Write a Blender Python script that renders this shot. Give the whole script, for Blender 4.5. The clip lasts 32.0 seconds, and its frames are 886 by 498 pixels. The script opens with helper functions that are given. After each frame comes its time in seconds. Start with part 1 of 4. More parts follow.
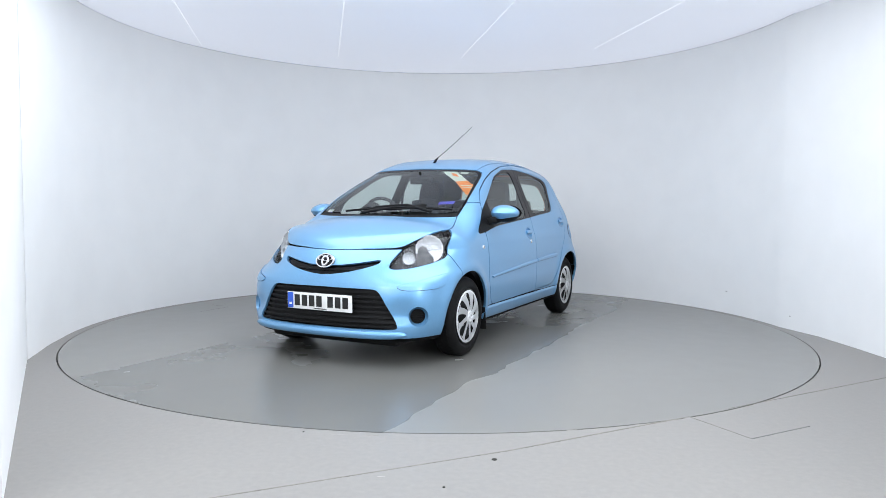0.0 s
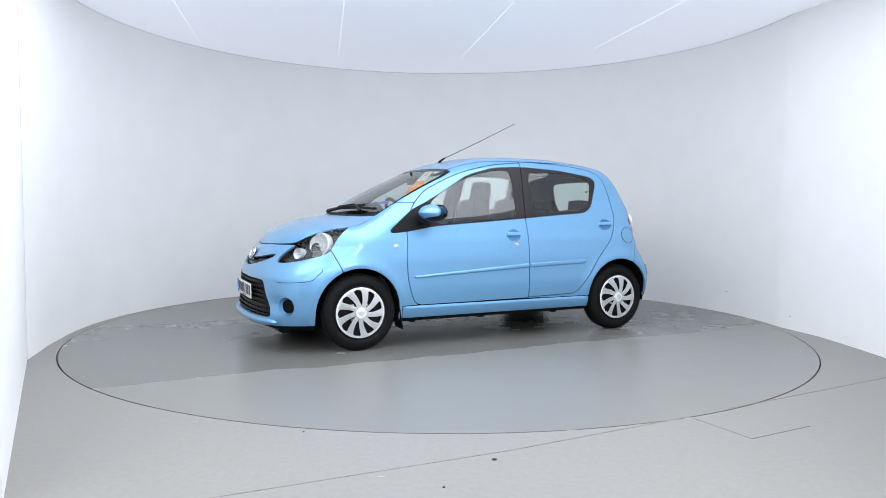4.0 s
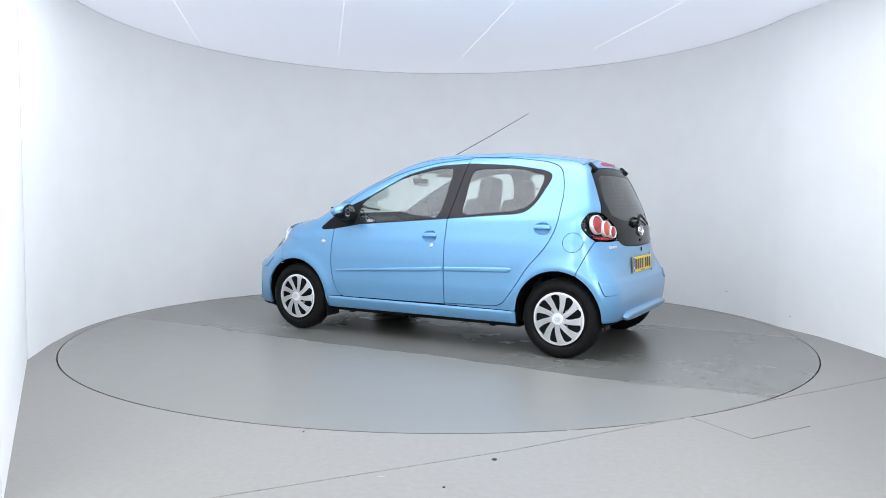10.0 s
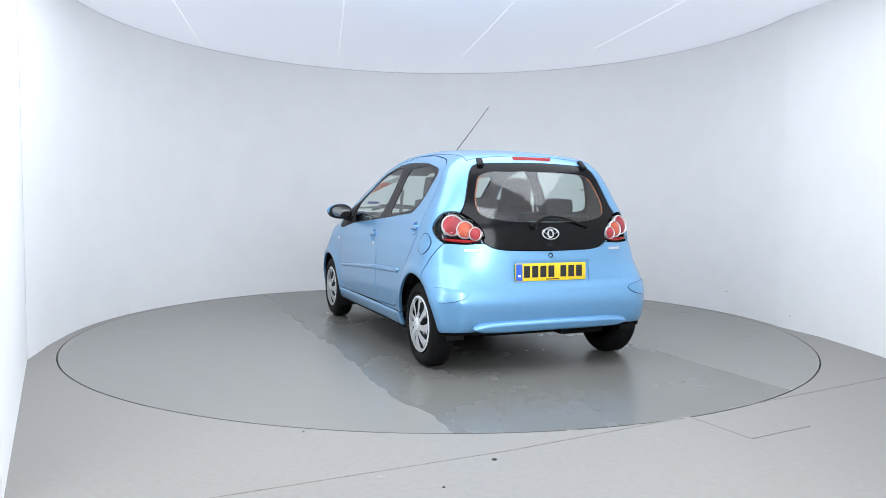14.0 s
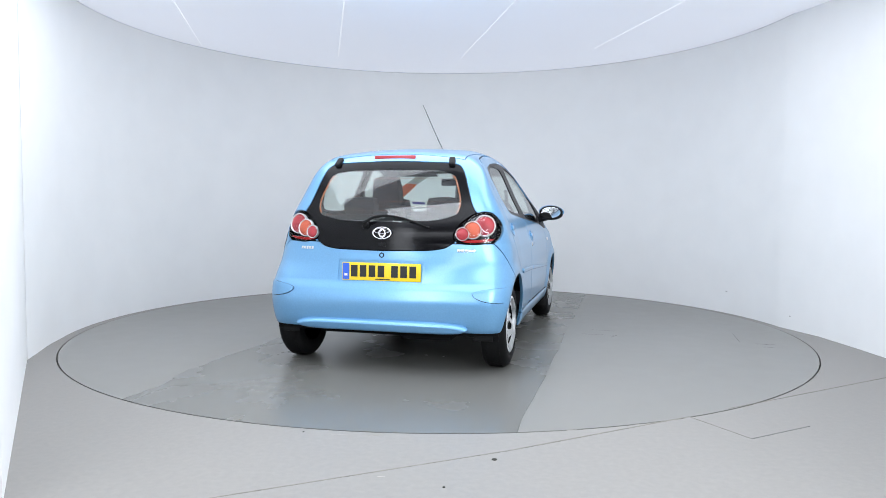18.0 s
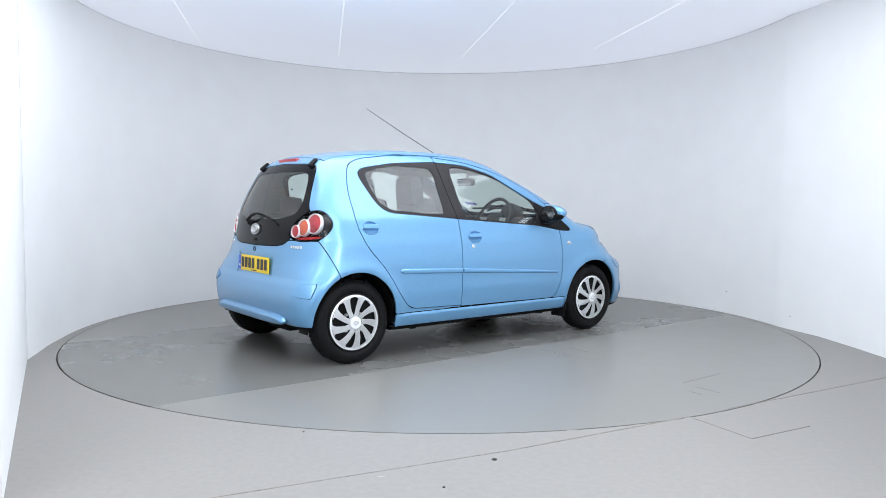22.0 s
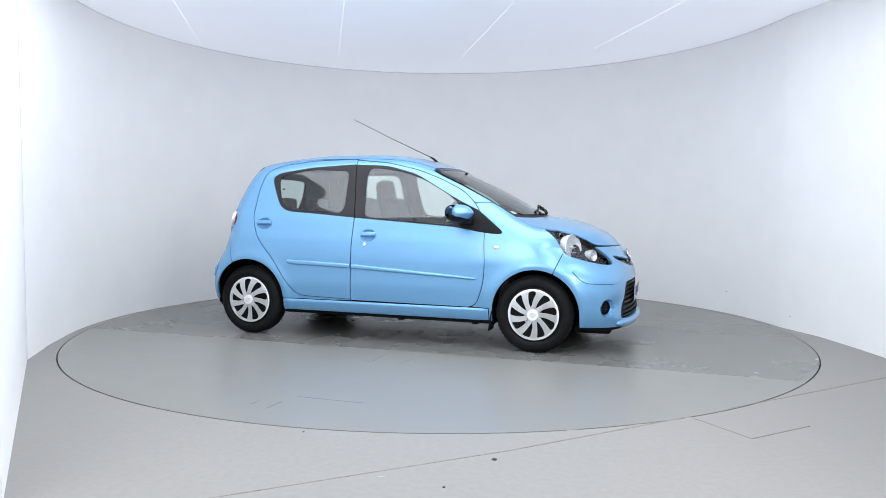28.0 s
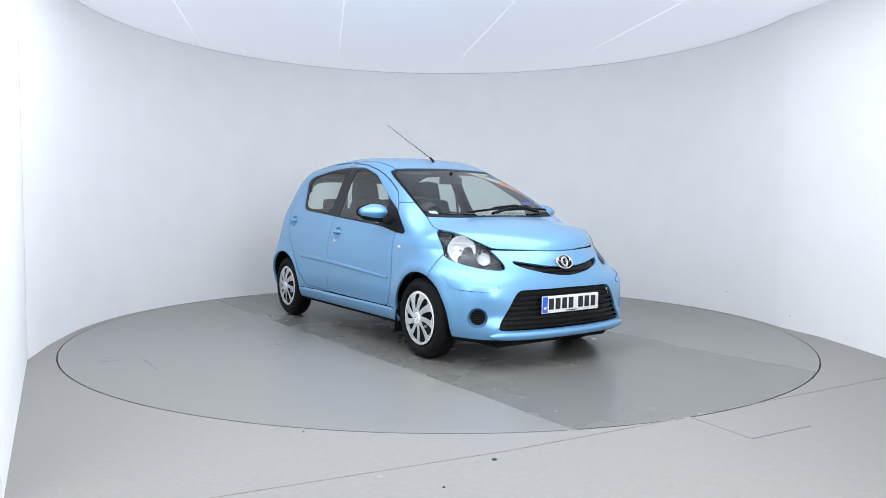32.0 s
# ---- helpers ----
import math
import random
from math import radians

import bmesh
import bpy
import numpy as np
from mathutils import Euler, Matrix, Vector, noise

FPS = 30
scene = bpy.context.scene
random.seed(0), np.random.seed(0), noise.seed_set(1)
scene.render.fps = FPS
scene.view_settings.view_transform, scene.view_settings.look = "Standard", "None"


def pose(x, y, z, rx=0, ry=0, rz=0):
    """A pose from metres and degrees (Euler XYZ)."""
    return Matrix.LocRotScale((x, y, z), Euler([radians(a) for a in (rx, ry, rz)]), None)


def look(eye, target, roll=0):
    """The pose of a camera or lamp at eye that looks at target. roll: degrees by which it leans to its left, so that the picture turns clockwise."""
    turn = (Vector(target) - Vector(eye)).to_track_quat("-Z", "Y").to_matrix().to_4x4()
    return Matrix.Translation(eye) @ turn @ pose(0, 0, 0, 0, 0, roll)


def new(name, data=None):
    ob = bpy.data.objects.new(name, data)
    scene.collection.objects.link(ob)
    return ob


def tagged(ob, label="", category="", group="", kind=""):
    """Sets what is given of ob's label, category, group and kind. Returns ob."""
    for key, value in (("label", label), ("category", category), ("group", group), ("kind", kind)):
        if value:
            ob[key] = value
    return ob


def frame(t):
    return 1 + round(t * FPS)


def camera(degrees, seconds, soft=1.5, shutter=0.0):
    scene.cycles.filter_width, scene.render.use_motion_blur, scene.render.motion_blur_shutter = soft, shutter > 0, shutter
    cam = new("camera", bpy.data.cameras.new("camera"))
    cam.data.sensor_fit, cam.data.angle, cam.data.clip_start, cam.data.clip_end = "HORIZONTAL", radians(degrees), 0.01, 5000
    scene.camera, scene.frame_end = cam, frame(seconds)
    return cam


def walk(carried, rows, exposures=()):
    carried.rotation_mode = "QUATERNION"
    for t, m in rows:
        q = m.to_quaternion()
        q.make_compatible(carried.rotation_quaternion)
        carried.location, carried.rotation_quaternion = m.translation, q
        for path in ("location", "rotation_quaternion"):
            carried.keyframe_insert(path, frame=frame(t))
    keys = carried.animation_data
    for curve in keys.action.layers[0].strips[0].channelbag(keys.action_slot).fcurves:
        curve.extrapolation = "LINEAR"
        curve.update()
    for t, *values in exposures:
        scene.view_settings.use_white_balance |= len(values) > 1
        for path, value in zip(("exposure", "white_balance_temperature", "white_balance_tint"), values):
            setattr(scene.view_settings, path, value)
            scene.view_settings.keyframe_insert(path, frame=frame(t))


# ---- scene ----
# A small blue hatchback turns on a round turntable in a white photo booth; the camera stands still.

# ---- camera ----
EYE = (0.0, -6.228, 1.060)
cam = camera(63.14, 32.0, soft=0.7)
_stand = Matrix.Translation(EYE) @ pose(0, 0, 0, 90 - 3.498, 0, -0.228) @ pose(0, 0, 0, 0, 0, 0.417)
walk(cam, [(0.0, _stand), (32.0, _stand)])
scene.view_settings.exposure = -0.13

# ---- light: unseen area lamps, assumed over, beside and before the booth's opening ----
world = bpy.data.worlds.new("studio_hall")
scene.world = world
world.use_nodes = True
world.node_tree.nodes["Background"].inputs[0].default_value = (0.9, 0.95, 1.0, 1)
world.node_tree.nodes["Background"].inputs[1].default_value = 0.15


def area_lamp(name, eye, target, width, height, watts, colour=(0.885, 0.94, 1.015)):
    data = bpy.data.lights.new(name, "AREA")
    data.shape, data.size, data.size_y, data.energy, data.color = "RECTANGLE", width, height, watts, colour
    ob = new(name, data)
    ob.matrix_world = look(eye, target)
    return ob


# broad unseen fill added under the ceiling to even out the light
area_lamp("unseen_lamp", (0, -1.35, 2.707), (0, -1.34, 0.0), 4.6, 2.0, 105)
# strip over the opening, placed where the rear screen's streak points to a lamp
area_lamp("unseen_lamp", (0, -3.40, 2.707), (0, -3.39, 0.0), 3.2, 0.8, 38)
# added fill behind the eye, in a hall without a known lamp
area_lamp("unseen_lamp", (0, -7.6, 2.62), (0, 0, 1.3), 6.6, 1.0, 112)
# assumed lamps beside the opening, set to brighten the walls opposite
area_lamp("unseen_lamp", (-1.75, -4.35, 1.8), (2.6, -0.8, 1.7), 0.9, 1.7, 40)
area_lamp("unseen_lamp", (1.85, -4.60, 1.8), (-2.4, -1.4, 1.7), 0.9, 1.7, 66)

# ---- materials ----


def material(name, rgb, rough=0.5, metal=0.0, coat=0.0, grain=0.0, scale=40.0, bump=0.0, bump_scale=200.0, rough_vary=0.0, glow=0.0, spec=0.5, coat_rough=0.06):
    """A surface with colour and roughness that vary at two scales, and fine relief."""
    m = bpy.data.materials.new(name)
    m.use_nodes = True
    nodes, links = m.node_tree.nodes, m.node_tree.links
    b = nodes["Principled BSDF"]
    b.inputs["Base Color"].default_value = (*rgb, 1)
    b.inputs["Roughness"].default_value, b.inputs["Metallic"].default_value = rough, metal
    b.inputs["Coat Weight"].default_value, b.inputs["Coat Roughness"].default_value = coat, coat_rough
    b.inputs["Specular IOR Level"].default_value = spec
    if glow:
        b.inputs["Emission Color"].default_value, b.inputs["Emission Strength"].default_value = (*rgb, 1), glow
    where = nodes.new("ShaderNodeTexCoord")
    if grain or rough_vary:
        fine, broad = nodes.new("ShaderNodeTexNoise"), nodes.new("ShaderNodeTexNoise")
        for n, s in ((fine, scale), (broad, scale / 9)):
            n.inputs["Scale"].default_value, n.inputs["Detail"].default_value = s, 5
            links.new(where.outputs["Object"], n.inputs["Vector"])
        both = nodes.new("ShaderNodeMath")
        both.operation = "ADD"
        links.new(fine.outputs["Fac"], both.inputs[0]), links.new(broad.outputs["Fac"], both.inputs[1])
        if grain:
            ramp = nodes.new("ShaderNodeMapRange")
            ramp.inputs["From Min"].default_value, ramp.inputs["From Max"].default_value = 0.7, 1.3
            ramp.inputs["To Min"].default_value, ramp.inputs["To Max"].default_value = 1 - grain, 1 + grain
            links.new(both.outputs[0], ramp.inputs["Value"])
            mix = nodes.new("ShaderNodeVectorMath")
            mix.operation = "SCALE"
            mix.inputs[0].default_value = rgb
            links.new(ramp.outputs[0], mix.inputs["Scale"]), links.new(mix.outputs[0], b.inputs["Base Color"])
        if rough_vary:
            ramp = nodes.new("ShaderNodeMapRange")
            ramp.inputs["From Min"].default_value, ramp.inputs["From Max"].default_value = 0.7, 1.3
            ramp.inputs["To Min"].default_value, ramp.inputs["To Max"].default_value = rough - rough_vary, rough + rough_vary
            links.new(both.outputs[0], ramp.inputs["Value"]), links.new(ramp.outputs[0], b.inputs["Roughness"])
    if bump:
        rough_noise, relief = nodes.new("ShaderNodeTexNoise"), nodes.new("ShaderNodeBump")
        rough_noise.inputs["Scale"].default_value, rough_noise.inputs["Detail"].default_value = bump_scale, 3
        relief.inputs["Strength"].default_value, relief.inputs["Distance"].default_value = bump, 0.002
        links.new(where.outputs["Object"], rough_noise.inputs["Vector"])
        links.new(rough_noise.outputs["Fac"], relief.inputs["Height"]), links.new(relief.outputs[0], b.inputs["Normal"])
    return m


def pane(name, tint, shine=1.0):
    """Thin glass: light passes straight through with a tint, and glosses by Fresnel."""
    m = bpy.data.materials.new(name)
    m.use_nodes = True
    nodes, links = m.node_tree.nodes, m.node_tree.links
    nodes.remove(nodes["Principled BSDF"])
    clear, gloss, mix, facing_w = (nodes.new("ShaderNode" + k) for k in ("BsdfTransparent", "BsdfGlossy", "MixShader", "LayerWeight"))
    power, share = nodes.new("ShaderNodeMath"), nodes.new("ShaderNodeMath")
    clear.inputs[0].default_value = (*tint, 1)
    gloss.inputs["Color"].default_value = (shine, shine, shine, 1)
    gloss.inputs["Roughness"].default_value = 0.04
    facing_w.inputs["Blend"].default_value = 0.5
    power.operation, power.inputs[1].default_value = "POWER", 5.0
    share.operation, share.inputs[1].default_value, share.inputs[2].default_value = "MULTIPLY_ADD", 0.88, 0.078
    links.new(facing_w.outputs["Facing"], power.inputs[0]), links.new(power.outputs[0], share.inputs[0]), links.new(share.outputs[0], mix.inputs[0])
    links.new(clear.outputs[0], mix.inputs[1]), links.new(gloss.outputs[0], mix.inputs[2])
    links.new(mix.outputs[0], nodes["Material Output"].inputs[0])
    return m


PAINT = material("blue_metallic_paint", (0.152, 0.366, 0.612), 0.38, 0.50, 0.85, grain=0.06, scale=900, rough_vary=0.04, coat_rough=0.13)
BLACK_GLOSS = material("black_gloss_trim", (0.004, 0.004, 0.005), 0.13, 0, 0.0, spec=0.17, rough_vary=0.04, scale=30)
BLACK_TRIM = material("black_pillar_trim", (0.022, 0.020, 0.022), 0.38, 0, 0.0, spec=0.18, rough_vary=0.05, scale=60)
PLASTIC = material("black_grained_plastic", (0.007, 0.007, 0.0075), 0.5, grain=0.2, scale=60, bump=0.3, bump_scale=500, spec=0.16)
RUBBER = material("tyre_rubber", (0.007, 0.007, 0.0075), 0.62, spec=0.13, grain=0.25, scale=30, bump=0.25, bump_scale=300)
UNDER = material("dark_underbody", (0.006, 0.006, 0.0065), 0.8, grain=0.35, scale=12, spec=0.1)
CABIN = material("grey_cabin_lining", (0.115, 0.120, 0.115), 0.85, grain=0.10, scale=25)
SEAT_CLOTH = material("charcoal_seat_cloth", (0.04, 0.041, 0.045), 0.9, spec=0.2, grain=0.2, scale=30)
DASH = material("dark_grey_dashboard", (0.045, 0.045, 0.048), 0.7, spec=0.2, grain=0.15, scale=30)
COVER = material("silver_wheel_cover", (0.80, 0.81, 0.82), 0.45, 0.2, 0.1, grain=0.04, scale=30, rough_vary=0.08)
CHROME = material("chrome", (0.74, 0.74, 0.75), 0.14, 1.0, rough_vary=0.03, scale=40)
MIRROR_GLASS = material("mirror_glass", (0.50, 0.52, 0.54), 0.12, 1.0, rough_vary=0.02)
SATIN = material("satin_silver", (0.62, 0.63, 0.65), 0.35, 0.6, rough_vary=0.06)
LAMP_BLACK = material("lamp_housing_black", (0.034, 0.034, 0.037), 0.3, rough_vary=0.08)
RED = material("red_lamp_plastic", (0.40, 0.048, 0.058), 0.28, 0, 0.0, spec=0.3, grain=0.12, scale=120)
RED_DEEP = material("deep_red_lamp_plastic", (0.46, 0.012, 0.012), 0.24, 0, 0.0, spec=0.35, grain=0.1, scale=120)
AMBER = material("amber_lamp_plastic", (0.52, 0.11, 0.06), 0.28, 0, 0.0, spec=0.3, grain=0.12, scale=120)
PLATE_WHITE = material("white_plate", (0.82, 0.82, 0.80), 0.35, grain=0.03, scale=40)
PLATE_YELLOW = material("yellow_plate", (0.85, 0.60, 0.02), 0.35, grain=0.03, scale=40)
PLATE_BLUE = material("blue_plate_band", (0.03, 0.12, 0.62), 0.35, grain=0.05)
INK = material("black_ink", (0.012, 0.012, 0.012), 0.4)
STICKER_WHITE = material("white_sticker", (0.75, 0.78, 0.72), 0.6, grain=0.05)
STICKER_ORANGE = material("orange_sticker", (0.92, 0.27, 0.02), 0.55, grain=0.05)
STICKER_VIOLET = material("violet_sticker", (0.10, 0.09, 0.55), 0.55, grain=0.1)
EDGE_ORANGE = material("orange_screen_edge", (0.45, 0.12, 0.03), 0.5, grain=0.2)
GLASS = pane("green_tinted_glass", (0.82, 0.895, 0.865))
LENS = pane("clear_lamp_lens", (0.93, 0.94, 0.95), 0.30)
LENS_FRONT = pane("clear_headlamp_lens", (0.95, 0.96, 0.97), 0.30)
WHITE_RING = material("bright_lamp_ring", (0.85, 0.84, 0.84), 0.3, 0.2, grain=0.03)
REFLECTOR = material("ribbed_lamp_reflector", (0.74, 0.75, 0.76), 0.36, 0.35, grain=0.25, scale=40, bump=0.5, bump_scale=90)

# ---- the car's outer form ----
# x forward, y to the car's left, z up, origin on the floor between the axles.


def curve(xs, ys):
    """A smooth function through a few stations (monotone where the stations are)."""
    xs, ys = np.asarray(xs, float), np.asarray(ys, float)
    d = np.diff(ys) / np.diff(xs)
    m = np.concatenate([[d[0]], np.where(d[1:] * d[:-1] > 0, 2 * d[1:] * d[:-1] / (d[1:] + d[:-1] + 1e-12), 0), [d[-1]]])

    def f(x):
        x = np.clip(x, xs[0], xs[-1])
        i = np.clip(np.searchsorted(xs, x) - 1, 0, len(xs) - 2)
        h = xs[i + 1] - xs[i]
        s = (x - xs[i]) / h
        return ys[i] * (1 + 2 * s) * (1 - s) ** 2 + m[i] * h * s * (1 - s) ** 2 + ys[i + 1] * s * s * (3 - 2 * s) + m[i + 1] * h * s * s * (s - 1)
    return f


TOP = curve([-1.62, -1.5, -1.3, -1.1, -0.87, -0.6, -0.3, 0.0, 0.2, 0.46, 0.7, 0.9, 1.04, 1.14, 1.25, 1.37, 1.53, 1.68, 1.77, 1.86],
            [1.20, 1.30, 1.372, 1.409, 1.439, 1.456, 1.459, 1.442, 1.398, 1.296, 1.182, 1.077, 1.0, 0.962, 0.945, 0.92, 0.864, 0.782, 0.71, 0.60])
NOSE = curve([0.10, 0.16, 0.25, 0.34, 0.45, 0.55, 0.62, 0.68, 0.74], [1.77, 1.835, 1.855, 1.842, 1.838, 1.83, 1.815, 1.785, 1.74])
NOSE_BOW = curve([0.10, 0.3, 0.5, 0.64, 0.75], [0.20, 0.20, 0.25, 0.57, 0.66])
TAIL = curve([0.18, 0.25, 0.33, 0.42, 0.50, 0.56, 0.72, 0.86, 1.0, 1.1, 1.2, 1.3, 1.4], [-1.50, -1.55, -1.572, -1.58, -1.565, -1.54, -1.528, -1.515, -1.468, -1.422, -1.372, -1.318, -1.25])
TAIL_BOW = curve([0.2, 0.52, 0.68, 0.8], [0.12, 0.15, 0.75, 1.0])
WIDTH = curve([-1.62, -1.45, -1.17, -0.8, -0.3, 0.3, 0.8, 1.17, 1.4, 1.6, 1.85], [0.755, 0.797, 0.808, 0.796, 0.79, 0.79, 0.79, 0.798, 0.785, 0.745, 0.66])
UPRIGHT = curve([0.12, 0.18, 0.25, 0.33, 0.45, 0.60, 0.75, 0.85, 0.94, 1.1, 1.25, 1.35, 1.45], [-0.075, -0.05, -0.025, -0.010, 0.0, 0.0, -0.014, -0.040, -0.066, -0.143, -0.210, -0.260, -0.315])
FLOORLINE = curve([-1.6, -1.4, -0.9, 0.9, 1.45, 1.75, 1.85], [0.23, 0.22, 0.17, 0.165, 0.15, 0.145, 0.15])


def smax(a, b, k):
    h = np.maximum(k - np.abs(a - b), 0) / k
    return np.maximum(a, b) + h * h * k / 4


def hull(x, y, z):
    """Below nought inside the car's body."""
    y = np.abs(y)
    top = TOP(x) - (0.105 + 0.065 / (1 + np.exp((0.86 - x) / 0.05)) + 0.03 / (1 + np.exp((x + 0.85) / 0.10))) * y * y
    slope = (TOP(x + 0.02) - TOP(x - 0.02)) / 0.04
    over = (z - top) / np.sqrt(1 + slope * slope)
    flare = 0.015 * (np.exp(-((np.hypot(x - 1.18, z - 0.27) - 0.335) / 0.05) ** 2) + np.exp(-((np.hypot(x + 1.16, z - 0.28) - 0.335) / 0.05) ** 2))
    sill = 0.014 / (1 + np.exp((z - 0.283) / 0.004)) / (1 + np.exp((np.abs(x) - 0.82) / 0.01))
    side = (y - WIDTH(x) - UPRIGHT(z) - flare - sill) * 0.95
    ahead = (x - NOSE(z) + NOSE_BOW(z) * y * y + 0.17 * y ** 4) * 0.85
    ahead = ahead + 0.020 * np.exp(-((y - 0.60) / 0.085) ** 2 - ((z - 0.325) / 0.075) ** 2)
    behind = (TAIL(z) + TAIL_BOW(z) * (0.18 * y * y + 0.36 * y ** 6) - x) * 0.9
    under = FLOORLINE(x) - z
    f = smax(over, side, 0.11)
    f = smax(f, ahead, 0.12)
    f = smax(f, behind, 0.085 + 0.065 / (1 + np.exp((z - 0.62) / 0.05)))
    return smax(f, under, 0.05)


def skin(n_cap=110, n_mid=210, n_round=280):
    """A fine grid of points on the left half of the hull, cast outwards from an axis inside it."""
    rear, front = np.array([-1.0, 0, 0.62]), np.array([1.22, 0, 0.52])
    base, way = [], []
    phi = np.radians(np.linspace(-90, 90, n_round))
    ring = np.stack([0 * phi, np.cos(phi), np.sin(phi)], -1)
    for a in np.linspace(0, math.pi / 2, n_cap, endpoint=False):
        base.append(np.repeat(rear[None], n_round, 0)), way.append(ring * math.sin(a) + np.array([-math.cos(a), 0, 0]))
    for s in np.linspace(0, 1, n_mid, endpoint=False):
        base.append(np.repeat((rear + s * (front - rear))[None], n_round, 0)), way.append(ring)
    for a in np.linspace(math.pi / 2, 0, n_cap):
        base.append(np.repeat(front[None], n_round, 0)), way.append(ring * math.sin(a) + np.array([math.cos(a), 0, 0]))
    base, way = np.array(base), np.array(way)
    low, high = np.zeros(base.shape[:2]), np.full(base.shape[:2], 1.6)
    for _ in range(26):
        mid = (low + high) / 2
        q = base + way * mid[..., None]
        out = hull(q[..., 0], q[..., 1], q[..., 2]) > 0
        high, low = np.where(out, mid, high), np.where(out, low, mid)
    return base + way * low[..., None]
# ---- mesh tools ----


def mesh_ob(name, verts, faces, mat, parent=None, label="", smooth=True, normals=None):
    me = bpy.data.meshes.new(name)
    me.from_pydata(np.asarray(verts, float).tolist(), [], [list(map(int, f)) for f in faces])
    me.materials.append(mat)
    if smooth:
        me.polygons.foreach_set("use_smooth", [True] * len(me.polygons))
    if normals is not None:
        me.normals_split_custom_set_from_vertices(np.asarray(normals, float).tolist())
    ob = new(name, me)
    ob.parent = parent
    if label:
        tagged(ob, label)
    return ob


def part(name, bm, mat, parent, label="", smooth=30):
    """Links a bmesh as one mesh object under a thing or a part. Edges sharper than smooth degrees stay sharp."""
    me = bpy.data.meshes.new(name)
    bmesh.ops.recalc_face_normals(bm, faces=bm.faces)
    for f in bm.faces:
        f.smooth = smooth > 0
    for e in bm.edges:
        if len(e.link_faces) == 2 and e.calc_face_angle(0) > radians(smooth):
            e.smooth = False
    bm.to_mesh(me), bm.free()
    me.materials.append(mat)
    ob = new(name, me)
    ob.parent = parent
    if label:
        tagged(ob, label)
    return ob


def block(size, at=(0, 0, 0), turn=None, bevel=0.0, segments=2, bm=None):
    bm = bm or bmesh.new()
    m = Matrix.Translation(at) @ (turn or Matrix()) @ Matrix.Diagonal((*size, 1))
    made = bmesh.ops.create_cube(bm, size=1, matrix=m)["verts"]
    if bevel:
        bmesh.ops.bevel(bm, geom=list({e for v in made for e in v.link_edges}), offset=bevel, segments=segments, affect="EDGES", profile=0.6)
    return bm


def lathe(profile, m=Matrix(), n=48, bm=None, squash=1.0):
    """Turns (radius, height) points about z, then places the result by m."""
    bm = bm or bmesh.new()
    rings = []
    for r, h in profile:
        rings.append([bm.verts.new(m @ Vector((r * math.cos(2 * math.pi * k / n), squash * r * math.sin(2 * math.pi * k / n), h))) for k in range(n)] if r > 1e-6 else [bm.verts.new(m @ Vector((0, 0, h)))])
    for a, b in zip(rings, rings[1:]):
        for k in range(n):
            j = (k + 1) % n
            if len(a) == 1 and len(b) > 1:
                bm.faces.new((a[0], b[k], b[j]))
            elif len(b) == 1 and len(a) > 1:
                bm.faces.new((a[k], b[0], a[j]))
            elif len(a) > 1:
                bm.faces.new((a[k], b[k], b[j], a[j]))
    return bm


def tube(points, radius, n=10, bm=None, taper=None):
    bm = bm or bmesh.new()
    pts = [Vector(q) for q in points]
    rings = []
    for i, q in enumerate(pts):
        way = (pts[min(i + 1, len(pts) - 1)] - pts[max(i - 1, 0)]).normalized()
        turn = way.to_track_quat("Z", "Y").to_matrix()
        r = radius if taper is None else radius + (taper - radius) * i / (len(pts) - 1)
        rings.append([bm.verts.new(q + turn @ Vector((r * math.cos(2 * math.pi * k / n), r * math.sin(2 * math.pi * k / n), 0))) for k in range(n)])
    for a, b in zip(rings, rings[1:]):
        for k in range(n):
            bm.faces.new((a[k], a[(k + 1) % n], b[(k + 1) % n], b[k]))
    bm.faces.new(rings[0][::-1]), bm.faces.new(rings[-1])
    return bm


def facing(at, way, up=(0, 0, 1)):
    """A pose at a point whose z looks along way and whose y is as upright as may be."""
    z = Vector(way).normalized()
    x = Vector(up).cross(z).normalized()
    y = z.cross(x)
    return Matrix.Translation(at) @ Matrix((x, y, z)).transposed().to_4x4()


def gradient(v, h=0.002):
    g = np.stack([hull(v[:, 0] + h * (i == 0), v[:, 1] + h * (i == 1), v[:, 2] + h * (i == 2)) - hull(v[:, 0] - h * (i == 0), v[:, 1] - h * (i == 1), v[:, 2] - h * (i == 2)) for i in range(3)], -1)
    return g / (np.linalg.norm(g, axis=1)[:, None] + 1e-12)


def normal_at(x, y, z):
    return Vector(gradient(np.array([[x, y, z]]))[0])


def on_hull(axis, a, b, guess):
    """The hull's third coordinate at two given ones: axis 0, 1 or 2, searched from guess outwards."""
    low, high = 0.0, guess * 1.5
    for _ in range(40):
        mid = (low + high) / 2
        q = [a, b]
        q.insert(axis, mid)
        low, high = (low, mid) if hull(*map(np.float64, q)) > 0 else (mid, high)
    q = [a, b]
    q.insert(axis, low)
    return Vector(q)


